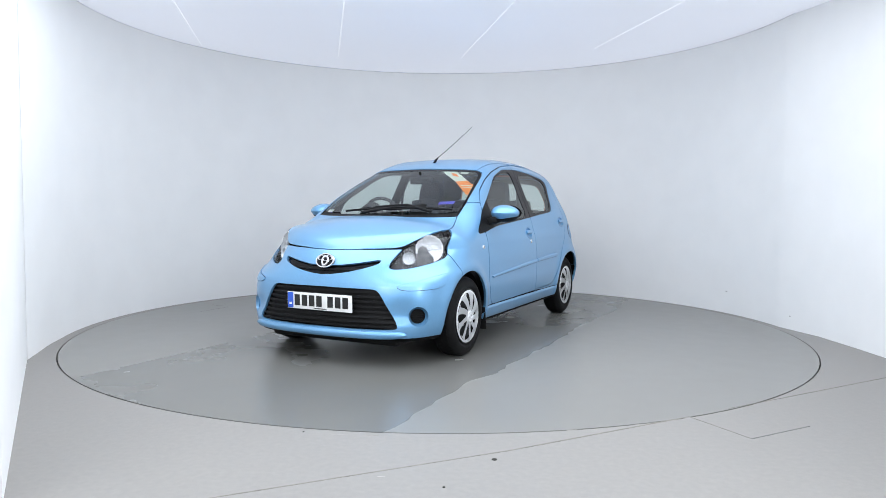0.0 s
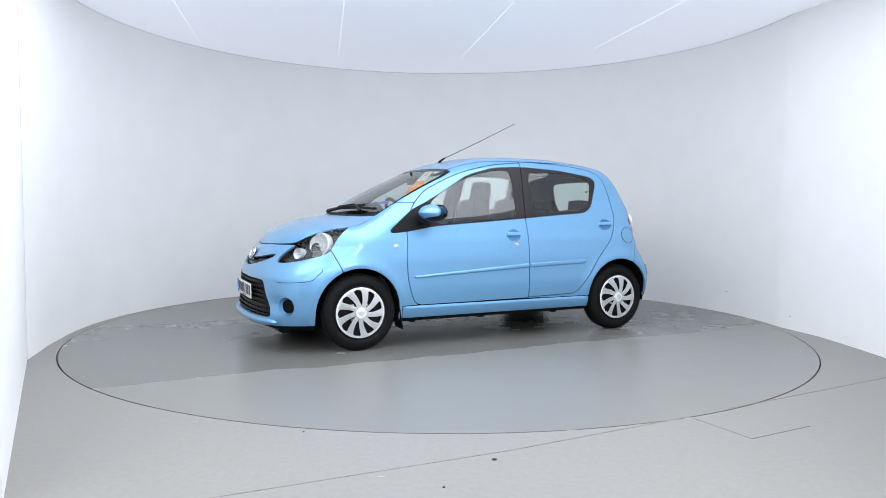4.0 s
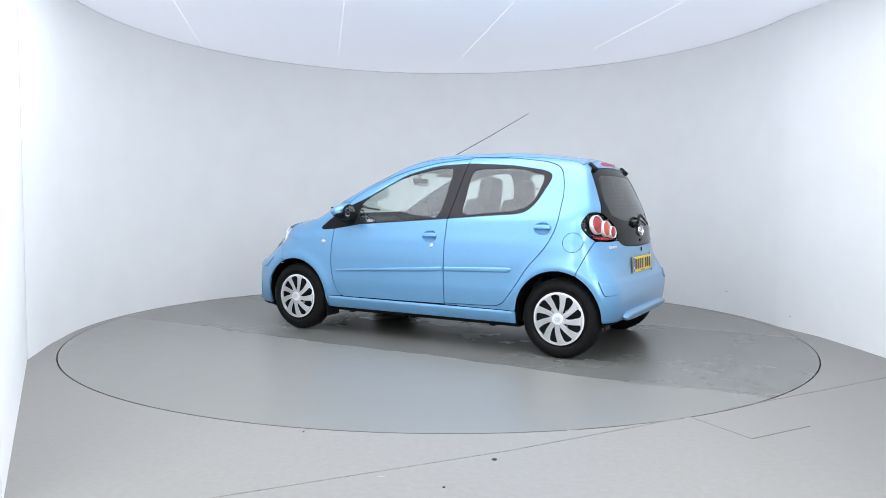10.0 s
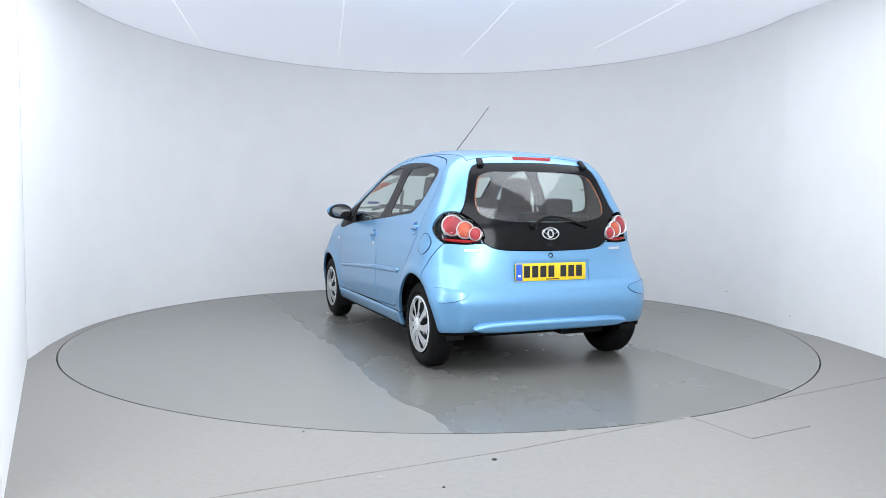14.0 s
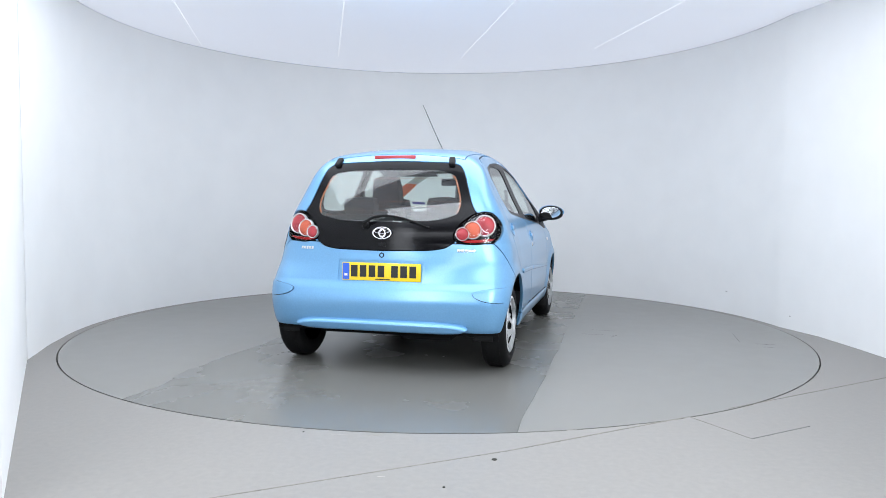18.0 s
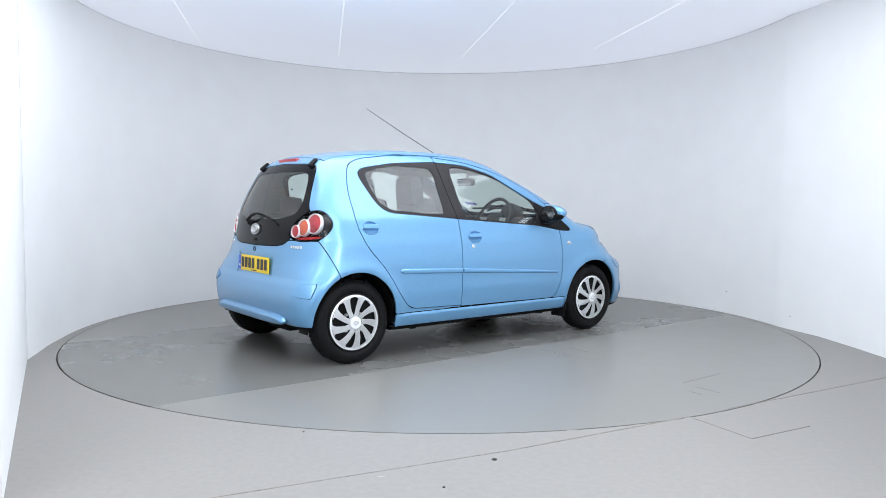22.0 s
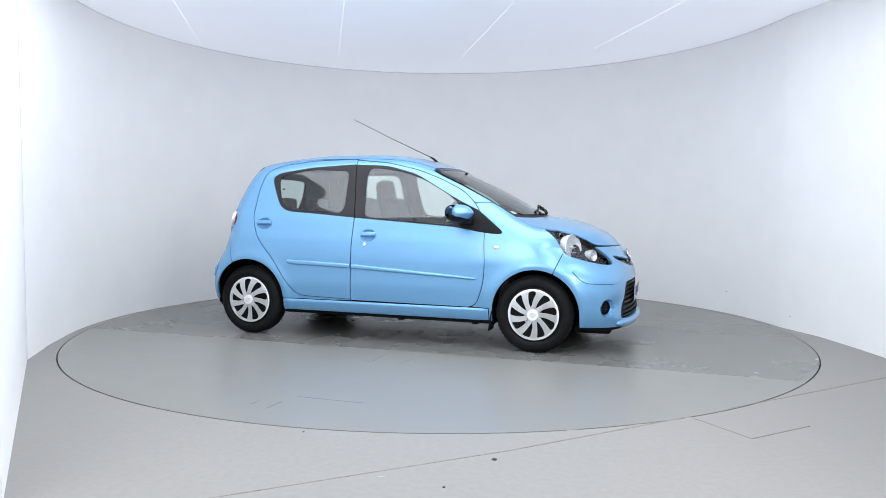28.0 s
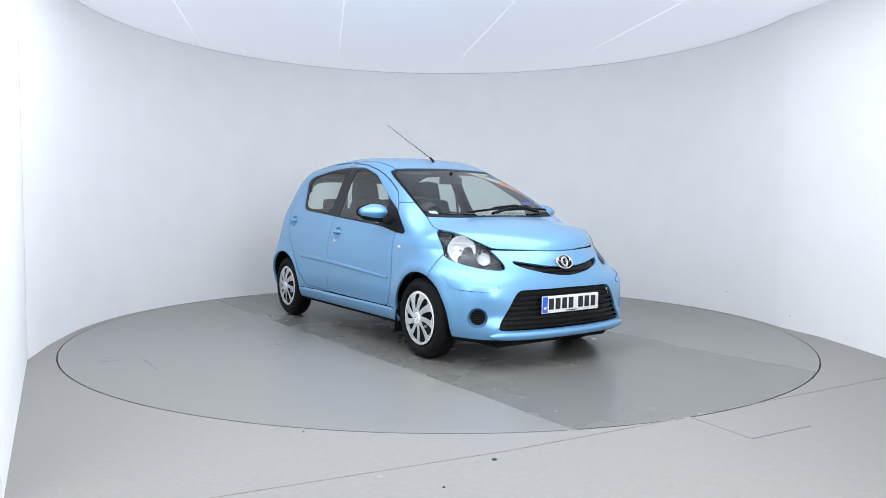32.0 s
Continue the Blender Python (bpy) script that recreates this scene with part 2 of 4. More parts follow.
def inside(poly, a, b):
    """Signed distance of points (a, b) to a polygon, below nought inside."""
    poly = np.asarray(poly, float)
    best, flip = np.full(a.shape, 1e9), np.ones(a.shape)
    for (x0, y0), (x1, y1) in zip(poly, np.roll(poly, -1, 0)):
        ex, ey = x1 - x0, y1 - y0
        t = np.clip(((a - x0) * ex + (b - y0) * ey) / (ex * ex + ey * ey + 1e-12), 0, 1)
        best = np.minimum(best, np.hypot(a - x0 - t * ex, b - y0 - t * ey))
        cross = ((y0 > b) != (y1 > b)) & (a < (x1 - x0) * (b - y0) / (y1 - y0 + 1e-12) + x0)
        flip = np.where(cross, -flip, flip)
    return best * flip


def rounded(poly, steps=3, most=0.035):
    """The polygon with its corners softened (Chaikin), none cut back by more than most."""
    q = np.asarray(poly, float)
    for _ in range(steps):
        n = np.roll(q, -1, 0)
        t = np.minimum(0.23, most / (np.linalg.norm(n - q, axis=1) + 1e-9))[:, None]
        q = np.stack([q + t * (n - q), n + t * (q - n)], 1).reshape(-1, 2)
        most *= 0.5
    return q


GRID = skin()
NU, NV = GRID.shape[:2]
VERTS = GRID.reshape(-1, 3)
VERTS[np.abs(VERTS[:, 1]) < 1e-6, 1] = 0
NORMALS = gradient(VERTS)
_i = np.arange(NU * NV).reshape(NU, NV)
TRIS = np.concatenate([np.stack([_i[:-1, :-1], _i[1:, 1:], _i[:-1, 1:]], -1).reshape(-1, 3), np.stack([_i[:-1, :-1], _i[1:, :-1], _i[1:, 1:]], -1).reshape(-1, 3)])
_c = np.cross(VERTS[TRIS[:, 1]] - VERTS[TRIS[:, 0]], VERTS[TRIS[:, 2]] - VERTS[TRIS[:, 0]])
TRIS = TRIS[np.linalg.norm(_c, axis=1) > 1e-9]
_c = np.cross(VERTS[TRIS[:, 1]] - VERTS[TRIS[:, 0]], VERTS[TRIS[:, 2]] - VERTS[TRIS[:, 0]])
_flip = (_c * NORMALS[TRIS[:, 0]]).sum(1) < 0
TRIS[_flip] = TRIS[_flip][:, ::-1]
X, Y, Z = VERTS.T
S = (Y - X) / math.sqrt(2)


def clip(phi):
    """The part of the skin where phi is below nought: points, normals, triangles."""
    ins = phi < 0
    count = ins[TRIS].sum(1)
    keep = TRIS[count == 3]
    made_v, made_n, made_t, start = [], [], [], len(VERTS)
    for wanted in (1, 2):
        t = TRIS[count == wanted]
        if not len(t):
            continue
        odd = np.argmax(ins[t] == (wanted == 1), axis=1)
        a, b, c = (t[np.arange(len(t)), (odd + k) % 3] for k in range(3))
        sb, sc = phi[a] / (phi[a] - phi[b]), phi[a] / (phi[a] - phi[c])
        pb, pc = VERTS[a] + sb[:, None] * (VERTS[b] - VERTS[a]), VERTS[a] + sc[:, None] * (VERTS[c] - VERTS[a])
        nb, nc = NORMALS[a] + sb[:, None] * (NORMALS[b] - NORMALS[a]), NORMALS[a] + sc[:, None] * (NORMALS[c] - NORMALS[a])
        ib = start + np.arange(len(t))
        ic = ib + len(t)
        start += 2 * len(t)
        made_v += [pb, pc]
        made_n += [nb, nc]
        made_t += [np.stack([a, ib, ic], -1)] if wanted == 1 else [np.stack([ib, b, c], -1), np.stack([ib, c, ic], -1)]
    v, n, t = np.concatenate([VERTS, *made_v]), np.concatenate([NORMALS, *made_n]), np.concatenate([keep, *made_t])
    used, back = np.unique(t, return_inverse=True)
    v, n, t = v[used], n[used], back.reshape(-1, 3)
    _, first, weld = np.unique(np.round(v, 6), axis=0, return_index=True, return_inverse=True)
    v, n, t = v[first], n[first], weld.reshape(-1)[t]
    t = t[(t[:, 0] != t[:, 1]) & (t[:, 1] != t[:, 2]) & (t[:, 2] != t[:, 0])]
    return v, n / (np.linalg.norm(n, axis=1)[:, None] + 1e-12), t


def panel(name, phi, mat, parent, offset=0.0, lip=0.012, centre=False, label="", sub=None):
    """A pressed panel of the body where phi is below nought, with turned-in edges. Pairs are mirrored; a centre panel spans both halves."""
    v, n, t = clip(phi)
    if not len(t):
        return []
    v = v + offset * n
    edges = np.concatenate([t[:, [0, 1]], t[:, [1, 2]], t[:, [2, 0]]])
    size = len(v) + 1
    lone = ~np.isin(edges[:, 0].astype(np.int64) * size + edges[:, 1], edges[:, 1].astype(np.int64) * size + edges[:, 0])
    rim = edges[lone]
    if centre:
        rim = rim[~((np.abs(v[rim[:, 0], 1]) < 1e-4) & (np.abs(v[rim[:, 1], 1]) < 1e-4))]
    a, b = v[rim[:, 0]], v[rim[:, 1]]
    na, nb = n[rim[:, 0]], n[rim[:, 1]]
    ln = np.cross(b - a, na + nb) * (1 if lip > 0 else -1)
    ln /= np.linalg.norm(ln, axis=1)[:, None] + 1e-12
    k = len(rim)
    lv = np.concatenate([b, a, a - lip * na, b - lip * nb])
    lf = np.stack([np.arange(k), np.arange(k) + k, np.arange(k) + 2 * k, np.arange(k) + 3 * k], -1) + len(v)
    if lip < 0:
        lf = lf[:, ::-1]
    av, an = np.concatenate([v, lv]), np.concatenate([n, np.tile(ln, (4, 1))])
    faces = t.tolist() + lf.tolist()
    m = np.array([1, -1, 1])
    back = t[:, ::-1].tolist() + lf[:, ::-1].tolist()
    if centre:
        j = len(av)
        both = faces + [[q + j for q in f] for f in back]
        return [mesh_ob(name, np.concatenate([av, av * m]), both, mat, parent, label, normals=np.concatenate([an, an * m]))]
    right_parent = parent[1] if isinstance(parent, (tuple, list)) else parent
    left_parent = parent[0] if isinstance(parent, (tuple, list)) else parent
    return [mesh_ob(name, av, faces, mat, left_parent, label, normals=an), mesh_ob(name, av * m, back, mat, right_parent, label, normals=an * m)]


def refine(v, n, t):
    """Each triangle in four."""
    e = np.concatenate([t[:, [0, 1]], t[:, [1, 2]], t[:, [2, 0]]])
    uniq, back = np.unique(np.sort(e, axis=1), axis=0, return_inverse=True)
    m = back.reshape(3, -1) + len(v)
    v2, n2 = np.concatenate([v, (v[uniq[:, 0]] + v[uniq[:, 1]]) / 2]), np.concatenate([n, n[uniq[:, 0]] + n[uniq[:, 1]]])
    t2 = np.concatenate([np.stack([t[:, 0], m[0], m[2]], -1), np.stack([m[0], t[:, 1], m[1]], -1), np.stack([m[2], m[1], t[:, 2]], -1), np.stack([m[0], m[1], m[2]], -1)])
    return v2, n2 / (np.linalg.norm(n2, axis=1)[:, None] + 1e-12), t2


def swelling(name, shape, mat, parents, height, edge, centre=False, label=""):
    """A raised moulding on the skin: shape(x, y, z) is its signed outline, height its rise, edge the width of its rounded flank."""
    v, n, t = clip(shape(X, Y, Z))
    v, n, t = refine(*refine(v, n, t))
    d = np.clip(-shape(*v.T) / edge, 0, 1)
    v = v + n * (height * np.sqrt(np.maximum(1 - (1 - d) ** 2, 0)) - 0.002)[:, None]
    m = np.array([1, -1, 1])
    if centre:
        return [mesh_ob(name, np.concatenate([v, v * m]), t.tolist() + (t[:, ::-1] + len(v)).tolist(), mat, parents, label)]
    return [mesh_ob(name, v, t, mat, parents[0], label), mesh_ob(name, v * m, t[:, ::-1], mat, parents[1], label)]


GAP = 0.006


def among(shape, *others):
    """Inside shape and outside all the others, with a shut line between."""
    f = shape + GAP / 2
    for o in others:
        f = np.maximum(f, GAP / 2 - o)
    return f


# ---- the car's shut lines and openings, as curves on its form ----
flank = 0.34 - Y
ahead_of, behind_of = 0.2 - X, X + 1.0
arch_front = np.maximum(np.where(Z > 0.27, np.hypot(X - 1.18, Z - 0.27) - 0.312, np.abs(X - 1.18) - 0.312), 0.45 - Y)
arch_rear = np.maximum(np.where(Z > 0.285, np.hypot(X + 1.16, Z - 0.285) - 0.308, np.abs(X + 1.16) - 0.308), 0.45 - Y)
arches = np.minimum(arch_front, arch_rear)
daylight = np.maximum(inside(rounded([(0.955, 0.832), (0.80, 0.842), (0.564, 0.883), (-0.217, 0.938), (-0.60, 0.968), (-0.855, 0.985), (-0.935, 1.035), (-1.05, 1.25), (-1.0, 1.292),
                                      (-0.709, 1.338), (-0.351, 1.360), (-0.053, 1.346), (0.198, 1.281), (0.565, 1.080), (0.744, 1.0)], 2), X, Z), flank)
pane_front = np.maximum(inside(rounded([(0.556, 0.893), (0.585, 1.05), (0.45, 1.142), (0.30, 1.224), (0.136, 1.288), (-0.067, 1.328), (-0.205, 1.335), (-0.212, 1.25), (-0.178, 0.945)], 3), X, Z), flank)
pane_rear = np.maximum(inside(rounded([(-0.362, 0.966), (-0.375, 1.314), (-0.74, 1.322), (-0.995, 1.265), (-0.93, 1.07), (-0.845, 1.008)], 3), X, Z), flank)
pillar = X + 0.256 + np.where(Z > 0.93, (Z - 0.93) * 0.165, (Z - 0.93) * -0.011)
door_front = np.maximum(inside(rounded([(0.796, 0.80), (0.797, 0.90), (0.772, 0.965), (0.70, 1.06), (0.595, 1.152), (0.382, 1.252), (0.196, 1.317), (-0.055, 1.373), (-0.45, 1.41), (-0.40, 0.30), (0.735, 0.292), (0.795, 0.454), (0.808, 0.602)], 2), X, Z), flank)
door_front = np.maximum(door_front, -pillar)
door_rear = np.maximum(inside(rounded([(-0.15, 0.302), (-0.725, 0.317), (-0.82, 0.425), (-0.938, 0.606), (-1.076, 0.757), (-1.141, 0.907), (-1.150, 1.151), (-1.112, 1.308), (-1.0, 1.358), (-0.725, 1.395), (-0.335, 1.408), (-0.15, 1.40)], 2), X, Z), flank)
door_rear = np.maximum(door_rear, pillar)
screen_foot = 1.158 - 0.43 * Y ** 2 - X
windscreen = np.maximum(np.maximum(inside(rounded([(-0.6, 0.70), (-0.6, 1.342), (0, 1.342), (0.335, 1.334), (0.50, 1.324), (0.545, 1.25), (0.602, 1.083), (0.612, 0.975), (0.62, 0.70)], 1), Y, Z), 0.1 - X), -screen_foot)
cowl = np.maximum(windscreen, screen_foot - 0.055)
headlamp = np.maximum(inside(rounded([(-0.878, 0.628), (-0.858, 0.664), (-0.783, 0.731), (-0.682, 0.798), (-0.561, 0.848), (-0.40, 0.873), (-0.393, 0.860), (-0.443, 0.775), (-0.470, 0.692), (-0.553, 0.667), (-0.644, 0.643), (-0.772, 0.621), (-0.856, 0.618)], 2), S, Z), 1.15 - X)
hood = np.maximum(np.maximum(inside(rounded([(1.706, -0.6), (1.706, 0), (1.694, 0.15), (1.645, 0.328), (1.575, 0.469), (1.50, 0.540), (1.393, 0.607), (1.234, 0.668), (1.104, 0.640), (1.0, 0.610), (0.90, 0.60), (0.90, -0.6)], 2), X, Y), 0.6 - Z), screen_foot)
grille_upper = np.maximum(inside(rounded([(-0.2, 0.634), (0, 0.634), (0.10, 0.634), (0.207, 0.646), (0.305, 0.662), (0.392, 0.676), (0.372, 0.648), (0.278, 0.618), (0.177, 0.595), (0.04, 0.577), (-0.2, 0.577)], 1), Y, Z), 1.5 - X)
grille_lower = np.maximum(inside(rounded([(-0.3, 0.494), (0.0, 0.494), (0.128, 0.492), (0.343, 0.490), (0.405, 0.488), (0.438, 0.46), (0.494, 0.363), (0.562, 0.252), (0.54, 0.238), (0.386, 0.233), (0.129, 0.232), (-0.3, 0.232)], 1), Y, Z), 1.5 - X)
fog_at = on_hull(0, 0.668, 0.319, 1.8)
fog_pocket = np.maximum(np.sqrt((X - fog_at.x) ** 2 + (Y - fog_at.y) ** 2 + (Z - fog_at.z) ** 2) - 0.062, 1.3 - X)
bumper_front = np.maximum(1.31 + (Z - 0.567) * 0.42 - X, Z - 0.745)
hatch = np.maximum(inside(rounded([(-0.6, 1.328), (0, 1.328), (0.34, 1.318), (0.40, 1.313), (0.455, 1.297), (0.487, 1.24), (0.522, 1.13), (0.556, 1.03), (0.60, 0.975), (0.56, 0.90), (0.505, 0.86), (0.425, 0.775), (0.32, 0.756), (0, 0.750), (-0.6, 0.75)], 2), Y, Z), X + 1.0)
hatch_pane = np.maximum(inside(rounded([(-0.4, 1.272), (0, 1.272), (0.32, 1.266), (0.415, 1.245), (0.445, 1.20), (0.490, 1.06), (0.465, 0.972), (0.30, 0.940), (0, 0.930), (-0.4, 0.93)], 2), Y, Z), X + 1.0)
tail_lamp = np.maximum(inside(rounded([(0.80, 0.845), (0.80, 0.925), (0.70, 0.985), (0.64, 1.003), (0.585, 0.995), (0.495, 0.93), (0.447, 0.85), (0.475, 0.803), (0.58, 0.793), (0.69, 0.806)], 2), Y, Z), inside(rounded([(-1.298, 0.905), (-1.330, 0.985), (-1.40, 1.05), (-1.70, 1.05), (-1.70, 0.72), (-1.45, 0.765), (-1.365, 0.825)], 3), X, Z))
bumper_rear = np.maximum(X + 1.318 + (Z - 0.62) * 0.42, Z - 0.80)
roof = np.maximum(np.maximum(np.abs(Y) - 0.468, X - 0.45), -1.225 - X)
pad_front = np.maximum(inside(rounded([(-0.862, 0.516), (-0.755, 0.536), (-0.620, 0.566), (-0.485, 0.592), (-0.470, 0.575), (-0.495, 0.548), (-0.535, 0.498), (-0.71, 0.487), (-0.83, 0.487)], 2), S, Z), 1.3 - X)
pad_rear = np.maximum(np.maximum(inside(rounded([(0.95, 0.536), (0.72, 0.532), (0.62, 0.515), (0.585, 0.497), (0.62, 0.466), (0.70, 0.444), (0.95, 0.430)], 2), Y, Z), X + 1.448 + 0.45 * (0.536 - Z)), Z - 0.54)
plate_recess = np.maximum(np.maximum(np.abs(Y) - 0.294, np.abs(Z - 0.615) - 0.072), X + 1.2)
handle_f = np.maximum(np.hypot(X + 0.122, (Z - 0.806) / 0.66) - 0.066, 0.5 - Y)
handle_r = np.maximum(np.hypot(X + 1.034, (Z - 0.884) / 0.66) - 0.066, 0.5 - Y)
filler = np.maximum(np.hypot((X + 1.262) * 0.98, Z - 0.792) - 0.066, 0.3 - Y)
underside = np.maximum((NORMALS[:, 2] + 0.6) * 0.05, Z - 0.25)
sill_strip = np.maximum.reduce([Z - 0.292, X - 0.842, -0.98 - X])

# ---- the car ----
car = tagged(new("car"), "light blue metallic five-door hatchback parked on the turntable", "car")
taken = (arches, underside)

body_shell = np.minimum.reduce([daylight, windscreen, hatch_pane])
nose_openings = np.minimum.reduce([headlamp, tail_lamp, grille_upper, grille_lower, fog_pocket])
panel("inner_shell", np.maximum(np.maximum(np.maximum(0.035 - arches, -body_shell), -nose_openings), np.abs(X + 0.20) - 1.17), CABIN, car, offset=-0.016, lip=0.001, centre=True)
panel("bay_shell", np.maximum(np.maximum(np.maximum(-arches, -nose_openings), 1.172 - np.abs(X + 0.20)), -body_shell), UNDER, car, offset=-0.016, lip=0.001, centre=True)
# dark band added behind the shut lines, standing in for the shade in them
seams = np.minimum.reduce([np.abs(q) for q in (door_front, door_rear, hood, sill_strip, bumper_front, bumper_rear)]) - 0.014
panel("seam_shade", np.maximum.reduce([seams, 0.012 - arches, 0.012 - body_shell, 0.004 - nose_openings]), UNDER, car, offset=-0.012, lip=0.001, centre=True)
panel("underbody", np.maximum(underside, -arches), UNDER, car, centre=True)
panel("hood", among(hood, windscreen, headlamp), PAINT, car, centre=True)
panel("front_bumper", among(bumper_front, hood, headlamp, grille_upper, grille_lower, fog_pocket, pad_front + 0.0015, *taken), PAINT, car, lip=0.02, centre=True)
fender = np.maximum(np.maximum(0.6 - X, -bumper_front), Z - 1.06)
fenders = panel("fender", among(fender, hood, headlamp, door_front, daylight, windscreen, sill_strip, *taken), PAINT, car, lip=0.02)
doors_f = panel("front_door", among(door_front, daylight, handle_f, *taken), PAINT, car)
doors_r = panel("rear_door", among(door_rear, daylight, handle_r, *taken), PAINT, car)
panel("sill", among(sill_strip, door_front, door_rear, *taken), PAINT, car, lip=0.02)
panel("roof", among(roof, windscreen, hatch), PAINT, car, centre=True)
panel("rear_bumper", among(bumper_rear, hatch, tail_lamp, pad_rear + 0.0015, plate_recess + GAP / 2, *taken), PAINT, car, lip=0.02, centre=True)
rest = np.full(X.shape, -1.0)
panel("side_panel", among(rest, hood, bumper_front, fender, door_front, door_rear, daylight, sill_strip, roof, windscreen, hatch, tail_lamp, headlamp, bumper_rear, *taken), PAINT, car, lip=0.02)

# glass and its black surrounds
part_glass = [
    panel("front_window", pane_front, GLASS, doors_f, offset=-0.006, lip=0.004),
    panel("rear_window", pane_rear, GLASS, doors_r, offset=-0.006, lip=0.004),
    panel("windscreen", np.maximum(windscreen, -cowl) + 0.012, GLASS, car, offset=-0.004, lip=0.005, centre=True, label="raked windscreen with a sticker across its upper corner"),
    panel("rear_screen", hatch_pane, GLASS, car, offset=-0.003, lip=0.005, centre=True)]
for pieces in part_glass:
    for ob in pieces:
        ob.visible_shadow = False
mirror_base = np.maximum(daylight, 0.60 - X - (Z - 0.9) * 0.15)
panel("window_surround", np.maximum(np.maximum(np.maximum(daylight, -pane_front), -mirror_base), GAP / 2 - pillar), BLACK_TRIM, doors_f, offset=-0.002, lip=0.008)
panel("window_surround", np.maximum(np.maximum(daylight, -pane_rear), pillar + GAP / 2), BLACK_TRIM, doors_r, offset=-0.002, lip=0.008)
panel("b_pillar", np.maximum(daylight, np.abs(pillar) - 0.03), UNDER, car, offset=-0.013, lip=0.004)
panel("mirror_base", mirror_base + 0.001, PLASTIC, car, offset=0.001, lip=0.01)
panel("screen_band", np.maximum(windscreen, -(windscreen + 0.013)), BLACK_GLOSS, car, offset=-0.003, lip=0.006, centre=True)
panel("cowl_panel", np.maximum(cowl, -0.001 - cowl * 0), PLASTIC, car, offset=-0.006, lip=0.02, centre=True)
panel("hatch_surround", np.maximum(hatch + GAP / 2, -np.minimum(hatch_pane, tail_lamp - GAP)), BLACK_GLOSS, car, offset=-0.001, lip=0.01, centre=True, label="gloss black glass hatch surround")

# ---- wheels ----


def wheel(x, side, at_front):
    """A steel wheel with a nine-bladed silver cover, hub outwards along y."""
    out = 0.786 if at_front else 0.778
    hub = new("front_wheel" if at_front else "rear_wheel")
    hub.parent = car
    hub.location = (x, side * out, 0.262)
    m = Matrix.Rotation(-side * math.pi / 2, 4, "X")
    tyre = part("tyre", lathe([(0.175, -0.02), (0.198, -0.012), (0.206, -0.004), (0.217, 0.001), (0.238, -0.001), (0.258, -0.009), (0.271, -0.023), (0.2772, -0.040), (0.279, -0.060),
                               (0.279, -0.105), (0.2772, -0.125), (0.270, -0.143), (0.254, -0.156), (0.217, -0.164), (0.19, -0.158), (0.175, -0.15)], m, 72), RUBBER, hub, "black rubber tyre")
    # tread blocks in three ribs, set proud by a few millimetres
    bm = bmesh.new()
    for row, h in enumerate((-0.046, -0.070, -0.094, -0.118)):
        for k in range(54):
            a = 2 * math.pi * (k + 0.5 * (row % 2)) / 54
            block((0.005, 0.021, 0.019), turn=m @ Matrix.Rotation(a, 4, "Z") @ Matrix.Translation((0.2775, 0, h)), bm=bm)
    part("tread", bm, RUBBER, hub, smooth=0)
    cover = part("wheel_cover", lathe([(0.0, -0.03), (0.06, -0.034), (0.12, -0.038), (0.166, -0.034), (0.172, -0.012), (0.180, -0.004), (0.188, -0.004), (0.196, -0.010), (0.199, -0.016)], m, 72), PLASTIC, hub)
    part("cover_rim", lathe([(0.1695, -0.022), (0.170, -0.003), (0.172, 0.0005), (0.178, 0.0), (0.184, -0.003), (0.187, -0.008), (0.187, -0.014)], m, 72), COVER, hub, "silver wheel cover rim")
    for k in range(9):
        bm = bmesh.new()
        a = 2 * math.pi * k / 9 + 0.1
        rows = []
        for f, wide in ((0, 0.69), (0.08, 0.67), (0.16, 0.55), (0.28, 0.44), (0.5, 0.375), (0.75, 0.34), (0.88, 0.335), (0.95, 0.40), (1, 0.66)):
            r = 0.045 + (0.1715 - 0.045) * f
            lead = side * 0.26 * f
            h = 0.016 - 0.006 * f - 0.008 * f ** 3
            line = []
            for j in range(5):
                g = j / 4 - 0.5
                ang = a + lead + g * wide
                line.append(bm.verts.new(m @ Vector((r * math.cos(ang), r * math.sin(ang), h - 0.016 * side * g * f * (1 - 0.6 * f) - 0.010 * g * g * (1 - f)))))
            rows.append(line)
        for p, q in zip(rows, rows[1:]):
            for j in range(4):
                bm.faces.new((p[j], p[j + 1], q[j + 1], q[j]))
        bmesh.ops.solidify(bm, geom=bm.faces[:], thickness=0.009)
        part("blade", bm, COVER, hub)
    part("hub_cap", lathe([(0.0, 0.0185), (0.020, 0.0195), (0.034, 0.0205), (0.040, 0.019), (0.044, 0.012), (0.048, 0.006)], m, 40), COVER, hub, "silver hub cap with a raised oval ring")
    bm = lathe([(0.0155, 0.0190), (0.0175, 0.0220), (0.0205, 0.0220), (0.0225, 0.0190)], m, 32, squash=0.72)
    part("hub_ring", bm, SATIN, hub)
    part("hub_ring", lathe([(0.006, 0.0190), (0.0075, 0.0215), (0.0095, 0.0215), (0.011, 0.0190)], m, 24), SATIN, hub)
    for k in range(4):
        a = math.pi / 4 + k * math.pi / 2
        part("wheel_bolt", lathe([(0, -0.012), (0.008, -0.013), (0.010, -0.018), (0.010, -0.03)], m @ Matrix.Translation((0.075 * math.cos(a), 0.075 * math.sin(a), 0)), 6), SATIN, hub)
    return hub


